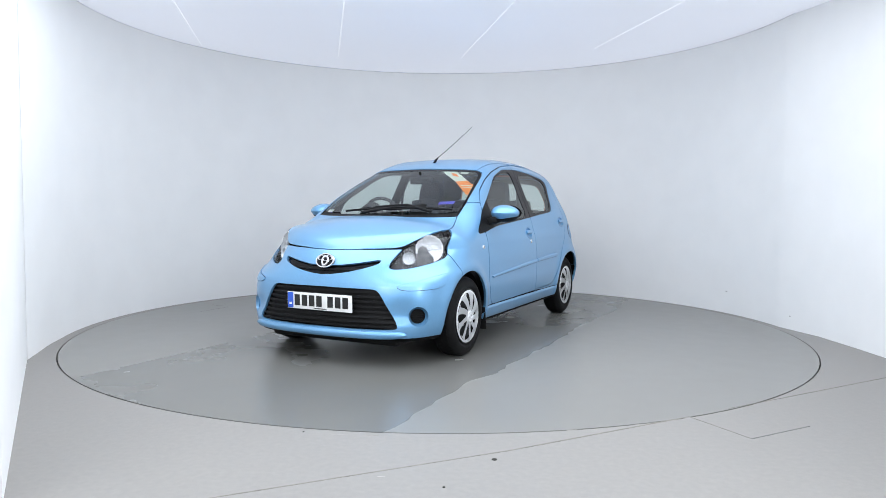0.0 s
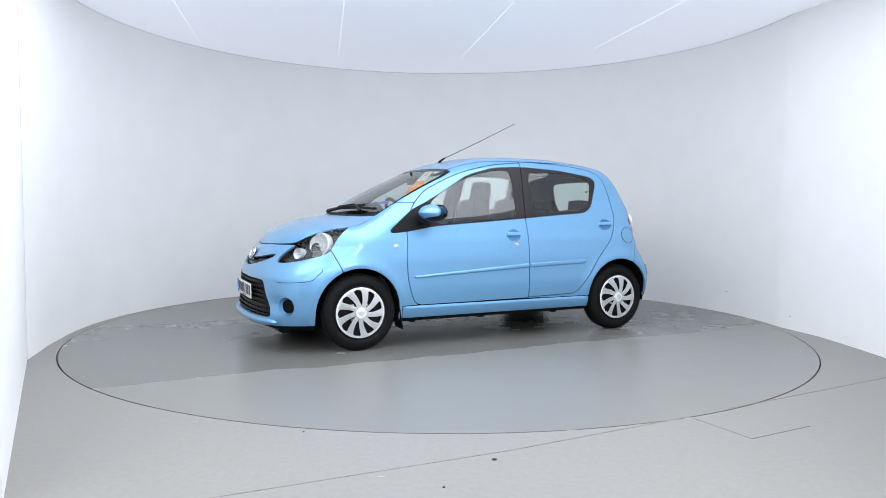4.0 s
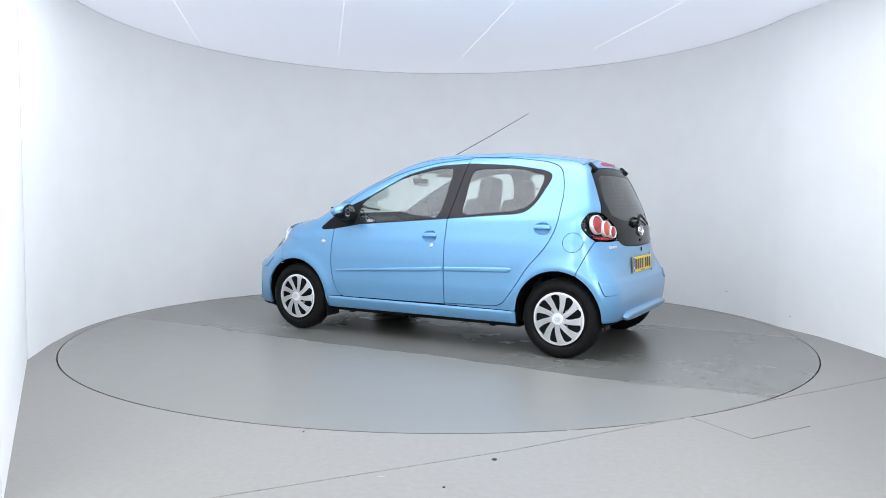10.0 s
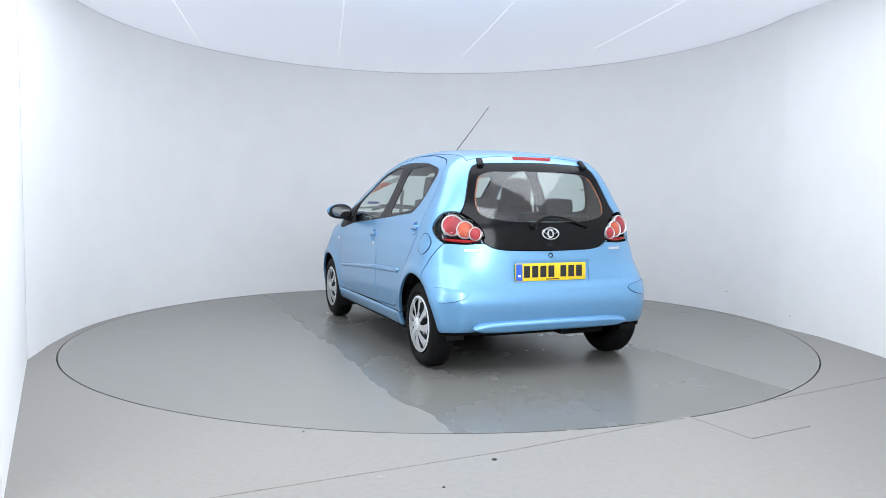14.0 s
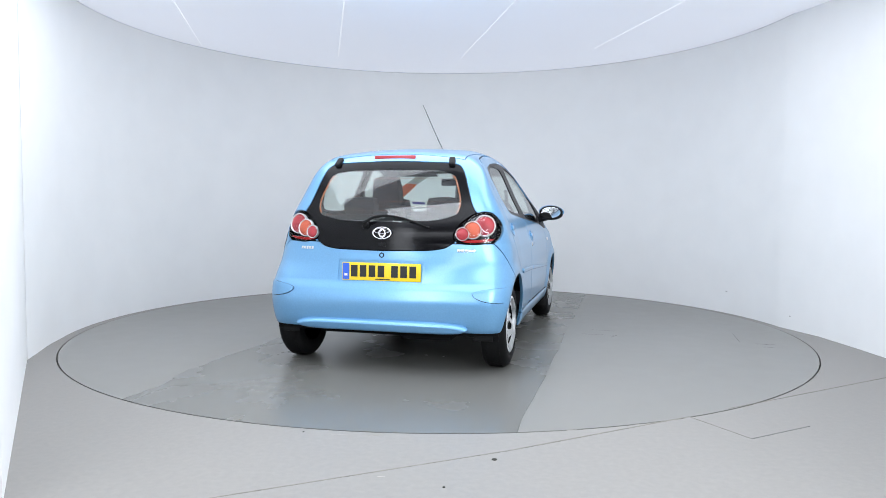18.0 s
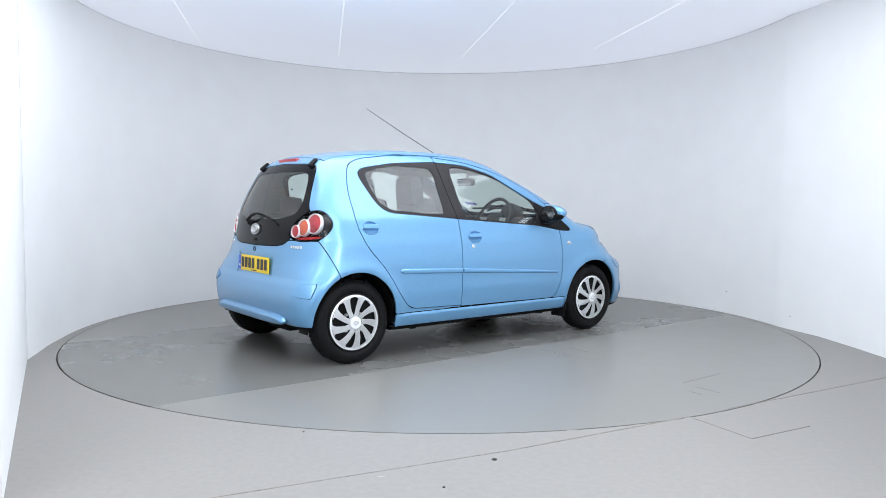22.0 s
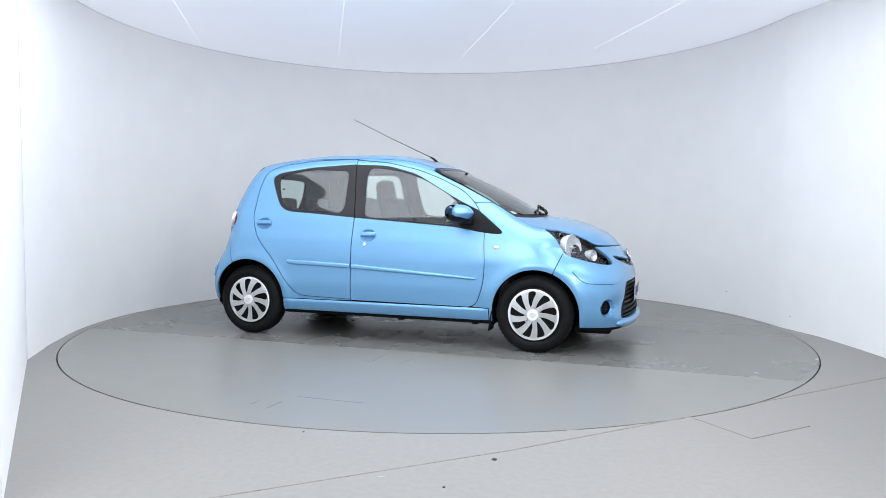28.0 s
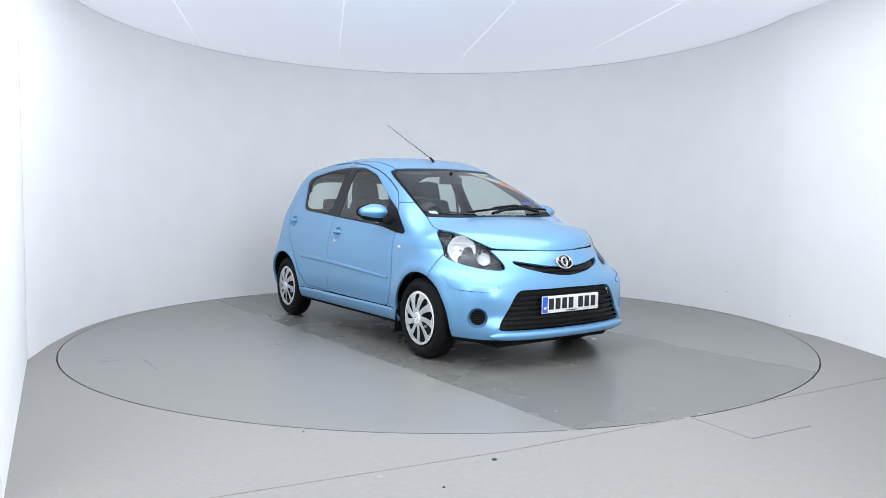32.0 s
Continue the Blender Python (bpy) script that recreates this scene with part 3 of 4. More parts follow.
for x, front in ((1.17, True), (-1.17, False)):
    for side in (1, -1):
        wheel(x, side, front)
        # liner of the wheel arch and the mud flap behind the wheel
        cx, cz, r = (1.18, 0.27, 0.322) if front else (-1.16, 0.285, 0.318)
        bm = bmesh.new()
        ring = []
        for k in range(29):
            a = math.radians(-12 + 204 * k / 28)
            q = (cx + r * math.cos(a), cz + r * math.sin(a))
            ring.append([bm.verts.new((q[0], side * 0.42, q[1])), bm.verts.new((q[0], side * 0.745, q[1]))])
        for p, q in zip(ring, ring[1:]):
            bm.faces.new((p[0], p[1], q[1], q[0]))
        back = [p[0] for p in ring]
        bm.faces.new(back)
        part("arch_liner", bm, UNDER, car)
        at, size = ((0.853, side * 0.71, 0.205), (0.008, 0.15, 0.17)) if front else ((-1.468, side * 0.650, 0.262), (0.008, 0.12, 0.13))
        flap = block(size, at, Matrix.Rotation(0.16, 4, "Y"), bevel=0.003)
        part("mud_flap", flap, PLASTIC, car, "black rubber mud flap")

# ---- underneath: axle, exhaust, floor ----
part("rear_axle", tube([(-1.17, -0.62, 0.25), (-1.15, 0, 0.24), (-1.17, 0.62, 0.25)], 0.035), UNDER, car)
part("exhaust_box", block((0.42, 0.34, 0.10), (-1.28, -0.28, 0.235), bevel=0.03), UNDER, car)
part("exhaust_pipe", tube([(0.6, -0.1, 0.17), (-0.8, -0.16, 0.17), (-1.1, -0.24, 0.22)], 0.022), UNDER, car)
part("tow_beam", block((0.05, 0.9, 0.05), (-1.42, 0, 0.225), bevel=0.012), UNDER, car)
part("engine_tray", block((0.62, 1.0, 0.06), (1.30, 0, 0.155), bevel=0.02), UNDER, car)
part("front_lip", block((0.28, 1.04, 0.070), (1.555, 0, 0.140), bevel=0.034, segments=5), PLASTIC, car, "black plastic lip under the front bumper")
for x in (0.7, 0.1, -0.6):
    part("floor_rib", block((0.05, 1.3, 0.035), (x, 0, 0.162), bevel=0.01), UNDER, car)

# ---- nose: grilles, fog pockets, lamps, badge, plate ----
panel("upper_grille", grille_upper, BLACK_GLOSS, car, offset=-0.022, lip=0.0, centre=True)
panel("lower_grille", grille_lower, PLASTIC, car, offset=-0.030, lip=0.0, centre=True)
for k in range(8):
    z = 0.250 + 0.0318 * k
    strip = np.maximum(grille_lower + 0.002, np.abs(Z - z) - 0.0075)
    panel("grille_slat", strip, PLASTIC, car, offset=-0.010, lip=0.02, centre=True)
panel("grille_slat", np.maximum(grille_upper + 0.002, np.abs(Z - 0.612 - 0.10 * Y ** 2) - 0.006), PLASTIC, car, offset=-0.010, lip=0.02, centre=True)
for s in (1, -1):
    n = normal_at(*fog_at)
    at = Vector((fog_at.x - n.x * 0.034, s * (fog_at.y - n.y * 0.034), fog_at.z))
    face = facing(at, (n.x, s * n.y, 0))
    fog = part("fog_lamp_blank", lathe([(0.0, -0.012), (0.043, -0.010), (0.047, 0.004), (0.049, 0.005)], face, 40), PLASTIC, car, "round black fog lamp blank with fine ribs")
    part("pocket_bowl", lathe([(0.048, 0.000), (0.052, 0.004), (0.058, 0.016), (0.0615, 0.026), (0.065, 0.0335)], face, 40), PAINT, fog)
    for k in range(6):
        w = 2 * math.sqrt(0.041 ** 2 - (0.0115 * (k - 2.5)) ** 2)
        part("blank_rib", block((w, 0.005, 0.008), turn=face @ Matrix.Translation((0, 0.0115 * (k - 2.5), -0.007)), bevel=0.001), PLASTIC, fog)

panel("bumper_pad", pad_front + 0.0015, PAINT, car, offset=0.005, lip=0.018)
panel("bumper_pad", pad_rear + 0.0015, PAINT, car, offset=0.007, lip=0.018)
chin_line = rounded([(-0.4, 0.222), (0, 0.222), (0.40, 0.222), (0.57, 0.228), (0.62, 0.205), (0.57, 0.178), (0.40, 0.172), (-0.4, 0.172)], 2)
swelling("bumper_chin", lambda x, y, z: np.maximum(inside(chin_line, y, z), 1.4 - x), PAINT, car, 0.026, 0.022, centre=True)
lip_line = rounded([(-0.4, 0.318), (0, 0.318), (0.45, 0.315), (0.54, 0.304), (0.580, 0.282), (0.535, 0.258), (0.40, 0.252), (-0.4, 0.252)], 2)
swelling("bumper_lip", lambda x, y, z: np.maximum(inside(lip_line, y, z), x + 1.3), PAINT, car, 0.042, 0.020, centre=True)

panel("lamp_lens", headlamp + GAP / 2, LENS_FRONT, car, offset=-0.003, lip=0.012)
panel("lamp_housing", headlamp - 0.004, LAMP_BLACK, car, offset=-0.055, lip=-0.05)
for s in (1, -1):
    way = (0.86, s * 0.46, 0.16)
    for name, at, r in (("main_reflector", (1.422, 0.607, 0.742), 0.086), ("side_reflector", (1.556, 0.522, 0.682), 0.038)):
        n = normal_at(*at)
        face = facing((at[0], s * at[1], at[2]), way)
        cup = part(name, lathe([(0.0, -0.020), (0.25 * r, -0.019), (0.6 * r, -0.014), (0.9 * r, -0.004), (r, 0.004), (1.08 * r, 0.006), (1.11 * r, 0.0), (1.08 * r, -0.05)], face, 40), REFLECTOR, car, "chrome headlamp reflector")
        part("bulb_shield", lathe([(0.0, 0.004), (0.10 * r, 0.002), (0.14 * r, -0.006), (0.14 * r, -0.04)], face, 20), SATIN, cup)
        for k in (-0.45, 0.0, 0.45) if r > 0.05 else ():
            part("reflector_step", block((1.7 * r, 0.004, 0.006), turn=face @ Matrix.Translation((0, k * r, -0.013 + 0.03 * k * k)), bevel=0.001), SATIN, cup)


def badge(at, way, w, h, base=None):
    """A plain chrome oval emblem: an outer ring, a bar and a smaller upright oval on dark ground."""
    face = facing(at, way)
    if base:
        plate_ = part("badge", lathe([(0, 0.003), (w * 0.44, 0.003), (w * 0.49, -0.002)], face, 48, squash=h / w), base, car, "oval chrome emblem")
    else:
        plate_ = part("badge", lathe([(0, 0.001), (w * 0.3, 0.0005)], face, 32, squash=h / w), BLACK_GLOSS, car, "oval chrome emblem")
    part("badge_ring", lathe([(w * 0.40, 0.002), (w * 0.42, 0.008), (w * 0.48, 0.008), (w * 0.50, 0.002)], face, 48, squash=h / w), CHROME, plate_)
    part("badge_oval", lathe([(w * 0.10, 0.004), (w * 0.125, 0.009), (w * 0.175, 0.009), (w * 0.20, 0.004)], face @ Matrix.Scale(1.9 * h / w, 4, (0, 1, 0)), 40), CHROME, plate_)
    part("badge_oval", lathe([(w * 0.33, 0.004), (w * 0.35, 0.009), (w * 0.39, 0.009), (w * 0.41, 0.004)], face @ Matrix.Translation((0, h * 0.15, 0)) @ Matrix.Scale(0.33, 4, (0, 1, 0)), 40), CHROME, plate_)
    return plate_


q = on_hull(0, 0.0, 0.662, 1.8)
badge(q + Vector((0.006, 0, 0)), (0.93, 0, 0.36), 0.152, 0.104, BLACK_GLOSS)
q = on_hull(0, 0.0, 0.862, -1.6)
badge(q + Vector((-0.004, 0, 0)), (-0.99, 0, 0.12), 0.132, 0.082)


def number_plate(at, way, ground, label):
    """A plate with a blue band; its characters are plain dark bars."""
    face = facing(at, way)
    thing = part("number_plate", block((0.524, 0.113, 0.004), turn=face, bevel=0.0015), ground, car, label)
    part("blue_band", block((0.045, 0.105, 0.0016), turn=face @ Matrix.Translation((-0.236, 0, 0.0032))), PLATE_BLUE, thing, smooth=0)
    part("band_mark", block((0.020, 0.014, 0.001), turn=face @ Matrix.Translation((-0.236, -0.022, 0.0045))), PLATE_WHITE, thing, smooth=0)
    for k, x in enumerate((-0.178, -0.118, -0.058, 0.002, 0.092, 0.152, 0.212)):
        part("character_bar", block((0.044, 0.074, 0.001), turn=face @ Matrix.Translation((x - 0.002, 0.003, 0.0032))), INK, thing, smooth=0)
    part("maker_line", block((0.10, 0.006, 0.001), turn=face @ Matrix.Translation((0.01, -0.047, 0.0032))), INK, thing, smooth=0)
    for x in (-0.15, 0.045):
        part("plate_screw", lathe([(0, 0.0045), (0.005, 0.004), (0.006, 0.002)], face @ Matrix.Translation((x, -0.030, 0)), 12), ground, thing)
    return thing


number_plate((1.842, 0, 0.391), (1, 0, -0.02), PLATE_WHITE, "white front number plate with a blue band and dark bars")
q = on_hull(0, 0.0, 0.618, -1.7)
number_plate((q.x - 0.004, 0, 0.616), (-1, 0, 0.03), PLATE_YELLOW, "yellow rear number plate with a blue band and dark bars")
panel("plate_recess", plate_recess - 0.002, PAINT, car, offset=-0.006, lip=-0.004, centre=True)
part("hatch_button", lathe([(0, -0.002), (0.009, -0.001), (0.013, 0.004), (0.016, 0.004), (0.017, 0.0)], facing(on_hull(0, 0.0, 0.722, -1.7), (-1, 0, 0)), 24), BLACK_GLOSS, car)
part("hatch_catch", block((0.05, 0.022, 0.006), turn=facing(on_hull(0, 0.0, 0.790, -1.7), (-1, 0, 0.1)), bevel=0.002), PLASTIC, car)
for s, w in ((1, 0.105), (-1, 0.115)):
    q = on_hull(0, 0.53, 0.755, -1.7)
    n = normal_at(*q)
    for k in range(5):
        d = (k - 2) * w / 5.2
        b = on_hull(0, 0.535 + d * s * -1, 0.757, -1.7)
        n = normal_at(*b)
        part("model_name_bar", block((w / 6.5, 0.018, 0.004), turn=facing((b.x, s * b.y, b.z), (n.x, s * n.y, n.z)), bevel=0.001), CHROME, car, "small chrome lettering bar")

# ---- tail lamps ----
panel("lamp_lens", tail_lamp + GAP / 2, LENS, car, offset=-0.001, lip=0.012)
panel("lamp_housing", tail_lamp - 0.003, BLACK_GLOSS, car, offset=-0.045, lip=-0.04)
panel("red_strip", np.maximum(tail_lamp + 0.012, Z - 0.826 + 0.06 * (0.6 - Y)), RED_DEEP, car, offset=-0.012, lip=0.02)
for s in (1, -1):
    for name, at, r, mat, lift in (("stop_lens", (0.642, 0.914), 0.067, RED, 0.012), ("indicator_lens", (0.568, 0.886), 0.056, AMBER, 0.007), ("reverse_lens", (0.507, 0.861), 0.042, RED, 0.003)):
        q = on_hull(0, at[0], at[1], -1.7)
        n = normal_at(*q)
        face = facing((q.x - n.x * lift, s * (q.y - n.y * lift), q.z), (n.x - 0.45, s * n.y, n.z))
        lens = part(name, lathe([(0, 0.009), (0.35 * r, 0.008), (0.7 * r, 0.004), (0.88 * r, -0.002), (0.9 * r, -0.03)], face, 40), mat, car, "round red tail lamp lens with a bright ring" if mat is RED else "round amber tail lamp lens with a bright ring")
        part("lens_ring", lathe([(0.90 * r, -0.004), (0.925 * r, 0.004), (0.965 * r, 0.007), (1.01 * r, 0.003), (1.02 * r, -0.02)], face, 48), WHITE_RING, lens)

# ---- roof end: stop lamp, hatch hinges, rear wiper ----
q = on_hull(2, -1.245, 0.0, 1.5)
n = normal_at(*q)
part("high_stop_lamp", block((0.285, 0.034, 0.030), (q.x - 0.010, 0, q.z - 0.014), Matrix.Rotation(math.pi / 2, 4, "Z") @ Matrix.Rotation(0.0, 4, "X"), bevel=0.008), RED, car, "red strip stop lamp at the roof's rear edge")
for s in (1, -1):
    q = on_hull(0, 0.392, 1.318, -1.6)
    n = normal_at(*q)
    q = q + n * 0.006
    bm = block((0.042, 0.080, 0.030), turn=facing((q.x, s * q.y, q.z), (n.x, s * n.y, n.z + 0.12)), bevel=0.014, segments=4)
    part("hatch_hinge", bm, PLASTIC, car, "black moulded hatch hinge")
pivot = on_hull(0, 0.115, 0.905, -1.7)
part("wiper_pivot", lathe([(0, 0.030), (0.014, 0.028), (0.020, 0.016), (0.024, 0.0)], facing(pivot, normal_at(*pivot)), 24), PLASTIC, car)
pts = []
for y, z, up in ((0.125, 0.912, 0.032), (0.06, 0.948, 0.034), (-0.01, 0.962, 0.030), (-0.09, 0.955, 0.024), (-0.19, 0.932, 0.020), (-0.30, 0.896, 0.014)):
    q = on_hull(0, y, z, -1.7)
    pts.append(q + normal_at(*q) * up)
part("rear_wiper_arm", tube(pts[:4], 0.011, 8, taper=0.008), PLASTIC, car)
part("rear_wiper_blade", tube([p - Vector((-0.006, 0, 0)) for p in pts[2:]], 0.008, 6, taper=0.006), PLASTIC, car)
# orange seal showing round the rear screen
seal = np.maximum(hatch_pane, -(hatch_pane + 0.010))
panel("screen_seal", np.maximum(np.maximum(seal, 0.40 - np.abs(Y)), 0.99 - Z), EDGE_ORANGE, car, offset=-0.009, lip=0.002)

# fine heater lines on the rear screen
for k in range(9):
    z = 0.975 + 0.030 * k
    wide = 0.445 - 0.10 * (k / 8) ** 2
    line = []
    for j in range(13):
        q = on_hull(0, wide * (j / 6 - 1), z, -1.6)
        line.append(q - normal_at(*q) * 0.0075)
    part("heater_line", tube(line, 0.0004, 4), EDGE_ORANGE, car)

# ---- flanks: mouldings, handles, locks, repeaters, filler flap, mirrors ----
mould_line = [(0.752, 0.515), (0.742, 0.494), (-0.256, 0.546), (-0.790, 0.564), (-0.822, 0.584), (-0.806, 0.602), (-0.256, 0.582)]
split = lambda x, z: x + 0.256 + (z - 0.93) * -0.011
swelling("side_moulding", lambda x, y, z: np.maximum(np.maximum(inside(mould_line, x, z), 0.6 - y), GAP / 2 - split(x, z)), PAINT, doors_f, 0.015, 0.012)
swelling("side_moulding", lambda x, y, z: np.maximum(np.maximum(inside(mould_line, x, z), 0.6 - y), GAP / 2 + split(x, z)), PAINT, doors_r, 0.015, 0.012)
for parents, hx, hz, key in ((doors_f, -0.122, 0.806, True), (doors_r, -1.034, 0.884, False)):
    for s, owner in zip((1, -1), parents):
        q = on_hull(1, hx, hz, 0.9)
        n = normal_at(*q)
        face = facing((q.x, s * q.y, q.z), (n.x, s * n.y, n.z))
        cup = part("door_handle", lathe([(0.0, -0.0135), (0.030, -0.0125), (0.050, -0.009), (0.061, -0.003), (0.0645, 0.002), (0.068, 0.001), (0.069, -0.004)], face, 48, squash=0.66), PAINT, owner, "body-coloured oval door handle")
        bm = block((0.122, 0.030, 0.018), turn=face @ Matrix.Translation((0, 0.008, 0.006)), bevel=0.0085, segments=3)
        part("grip", bm, PAINT, cup)
        if key:
            k_at = on_hull(1, -0.148, 0.737, 0.9)
            n = normal_at(*k_at)
            part("door_lock", lathe([(0, 0.004), (0.009, 0.0035), (0.014, 0.003), (0.016, 0.0)], facing((k_at.x, s * k_at.y, k_at.z), (n.x, s * n.y, n.z)), 24), CHROME, owner, "chrome door lock")
for s, owner in zip((1, -1), fenders):
    q = on_hull(1, 0.890, 0.737, 0.9)
    n = normal_at(*q)
    face = facing((q.x, s * q.y, q.z), (n.x, s * n.y, n.z))
    rep = part("side_repeater", lathe([(0, 0.007), (0.012, 0.006), (0.021, 0.003), (0.024, 0.0)], face, 32, squash=0.6), SATIN, owner, "clear oval side repeater")
    part("repeater_bulb", lathe([(0, 0.0085), (0.005, 0.0078), (0.008, 0.005)], face, 16), CHROME, rep)
# the filler flap sits on the car's left flank alone
pts = []
for k in range(61):
    a = 2 * math.pi * k / 60
    q = on_hull(1, -1.262 + 0.0665 * math.cos(a) / 0.98, 0.792 + 0.0665 * math.sin(a), 0.9)
    pts.append(q + normal_at(*q) * 0.0015)
part("filler_flap_seam", tube(pts, 0.0015, 6), UNDER, car)
v, n, t = clip(filler + 0.003)
mesh_ob("filler_flap", v + 0.0035 * n, t, PAINT, car, "round body-coloured filler flap", normals=n)

for s in (1, -1):
    bm = bmesh.new()
    bmesh.ops.create_uvsphere(bm, u_segments=40, v_segments=24, radius=1)
    for v in bm.verts:
        x, y, z = v.co
        front = max(x, 0)
        x = x * 0.092 if x > 0 else x * 0.062
        flat = 0.062 * (1 - 0.12 * y)
        v.co = (0.628 + x + 0.015 * (1 - abs(z)) , s * (0.842 + 0.112 * y * (1 - 0.10 * front)), 0.984 + flat * z - 0.012 * y * 0)
        v.co.x = max(v.co.x, 0.572)
    housing = part("door_mirror", bm, PAINT, car, "body-coloured door mirror")
    bm = bmesh.new()
    bmesh.ops.create_uvsphere(bm, u_segments=32, v_segments=16, radius=1)
    for v in bm.verts:
        x, y, z = v.co
        v.co = (max(0.622 + 0.088 * x, 0.5705), s * (0.838 + 0.108 * y), 0.966 + (0.052 * z if z < 0 else 0.02 * z))
    part("mirror_underside", bm, PLASTIC, housing)
    face = facing((0.5705, s * 0.845, 0.984), (-1, -s * 0.16, -0.10))
    part("mirror_bezel", lathe([(0.086, 0.0), (0.088, 0.006), (0.098, 0.004), (0.104, -0.008)], face, 40, squash=0.56), PLASTIC, housing)
    part("mirror_pane", lathe([(0, 0.003), (0.086, 0.003), (0.087, 0.0)], face, 40, squash=0.56), MIRROR_GLASS, housing)
    part("mirror_stalk", block((0.10, 0.10, 0.055), (0.66, s * 0.755, 0.925), Matrix.Rotation(s * 0.25, 4, "X"), bevel=0.018), PLASTIC, housing)

for s, owner in zip((1, -1), doors_r):
    q = on_hull(1, -0.935, 1.165, 0.9)
    n = normal_at(*q)
    part("window_latch", lathe([(0, -0.004), (0.007, -0.005), (0.009, -0.012)], facing((q.x, s * q.y, q.z), (n.x, s * n.y, n.z)), 16), PLASTIC, owner)

# ---- front wipers and aerial ----
for path in (((0.42, 0.02), (0.20, 0.075), (-0.05, 0.055), (-0.30, 0.02)), ((-0.12, 0.0), (0.12, 0.05), (0.36, 0.055), (0.56, 0.03))):
    pts = []
    for y, up in path:
        x = 1.158 - 0.43 * y * y - 0.015 - up * 1.6
        q = on_hull(2, x, y, 1.5)
        pts.append(q + normal_at(*q) * 0.022)
    part("wiper_blade", tube([pts[1] + (pts[1] - pts[2]) * 0.6, *pts[1:]], 0.0095, 6), PLASTIC, car)
    part("wiper_arm", tube([pts[0], pts[1] + Vector((0, 0, 0.012)), pts[2] + Vector((0, 0, 0.01))], 0.012, 8, taper=0.007), PLASTIC, car)
base = on_hull(2, 0.177, 0.0, 1.5)
aerial = part("aerial", tube([base, base + Vector((-0.03, 0, 0.028)), base + Vector((-0.060, 0, 0.045))], 0.012, 10, taper=0.007), PLASTIC, car, "long thin roof aerial with a black foot")
part("aerial_rod", tube([base + Vector((-0.055, 0, 0.042)), Vector((-0.25, 0, 1.618)), Vector((-0.593, 0, 1.785))], 0.0032, 8, taper=0.002), PLASTIC, aerial)

# ---- cabin ----
part("cabin_floor", block((2.3, 1.3, 0.04), (-0.1, 0, 0.22), bevel=0.01), DASH, car)
bm = block((0.42, 1.30, 0.20), (0.78, 0, 0.83), Matrix.Rotation(0.12, 4, "Y"), bevel=0.05, segments=3)
dash = part("dashboard", bm, DASH, car, "dark grey moulded dashboard")
part("bulkhead", block((0.08, 1.3, 0.60), (0.92, 0, 0.55), bevel=0.02), DASH, car)
part("instrument_pod", lathe([(0, 0.02), (0.075, 0.02), (0.085, 0.0), (0.09, -0.08)], facing((0.60, -0.35, 0.985), (-0.9, 0, 0.4)), 32), DASH, dash)
for y in (-0.55, 0.55, 0.12, -0.12):
    part("air_vent", lathe([(0, 0.002), (0.038, 0.004), (0.045, 0.010), (0.052, 0.0)], facing((0.585, y, 0.90), (-1, 0, 0.25)), 28), BLACK_GLOSS, dash)
rim = facing((0.42, -0.35, 0.93), (-0.90, 0, 0.43))
steer = new("steering_wheel")
steer.parent = car
bm = bmesh.new()
ring = [[bm.verts.new(rim @ Vector(((0.182 + 0.014 * math.cos(b)) * math.cos(a), (0.182 + 0.014 * math.cos(b)) * math.sin(a), 0.014 * math.sin(b)))) for b in np.linspace(0, 2 * math.pi, 10, endpoint=False)] for a in np.linspace(0, 2 * math.pi, 44, endpoint=False)]
for a, b in zip(ring, ring[1:] + ring[:1]):
    for k in range(10):
        bm.faces.new((a[k], a[(k + 1) % 10], b[(k + 1) % 10], b[k]))
part("rim", bm, DASH, steer)
part("boss", block((0.17, 0.13, 0.05), turn=rim @ Matrix.Translation((0, 0, -0.02)), bevel=0.025, segments=3), DASH, steer)
for a in (0, math.pi, -math.pi / 2):
    part("spoke", block((0.12, 0.032, 0.014), turn=rim @ Matrix.Rotation(a, 4, "Z") @ Matrix.Translation((0.12, 0, -0.01)), bevel=0.005), SATIN, steer)


def cushion(size, m, soft, taper=1.0):
    bm = bmesh.new()
    bmesh.ops.create_cube(bm, size=1)
    bmesh.ops.subdivide_edges(bm, edges=bm.edges[:], cuts=5, use_grid_fill=True)
    for v in bm.verts:
        q = Vector([c * 2 for c in v.co])
        big = max(abs(c) for c in q)
        ball = q.normalized() * big
        q = q.lerp(ball, soft)
        k = 1 + (taper - 1) * (q.z + 1) / 2
        v.co = m @ Vector((q.x * size[0] / 2, q.y * size[1] / 2 * k, q.z * size[2] / 2))
    return bm


def seat(x, y, name, wide, high):
    thing = new(name)
    thing.parent = car
    lean = Matrix.Rotation(-0.24, 4, "Y")
    part("seat_cushion", cushion((0.54, wide, 0.20), Matrix.Translation((x + 0.24, y, 0.46)), 0.35), SEAT_CLOTH, thing)
    part("seat_back", cushion((0.19, wide, high), Matrix.Translation((x - 0.03, y, 0.50)) @ lean @ Matrix.Translation((0, 0, high / 2)), 0.34, 0.72), SEAT_CLOTH, thing)
    part("seat_runner", block((0.4, wide * 0.8, 0.14), (x + 0.2, y, 0.31), bevel=0.02), DASH, thing)
    return thing


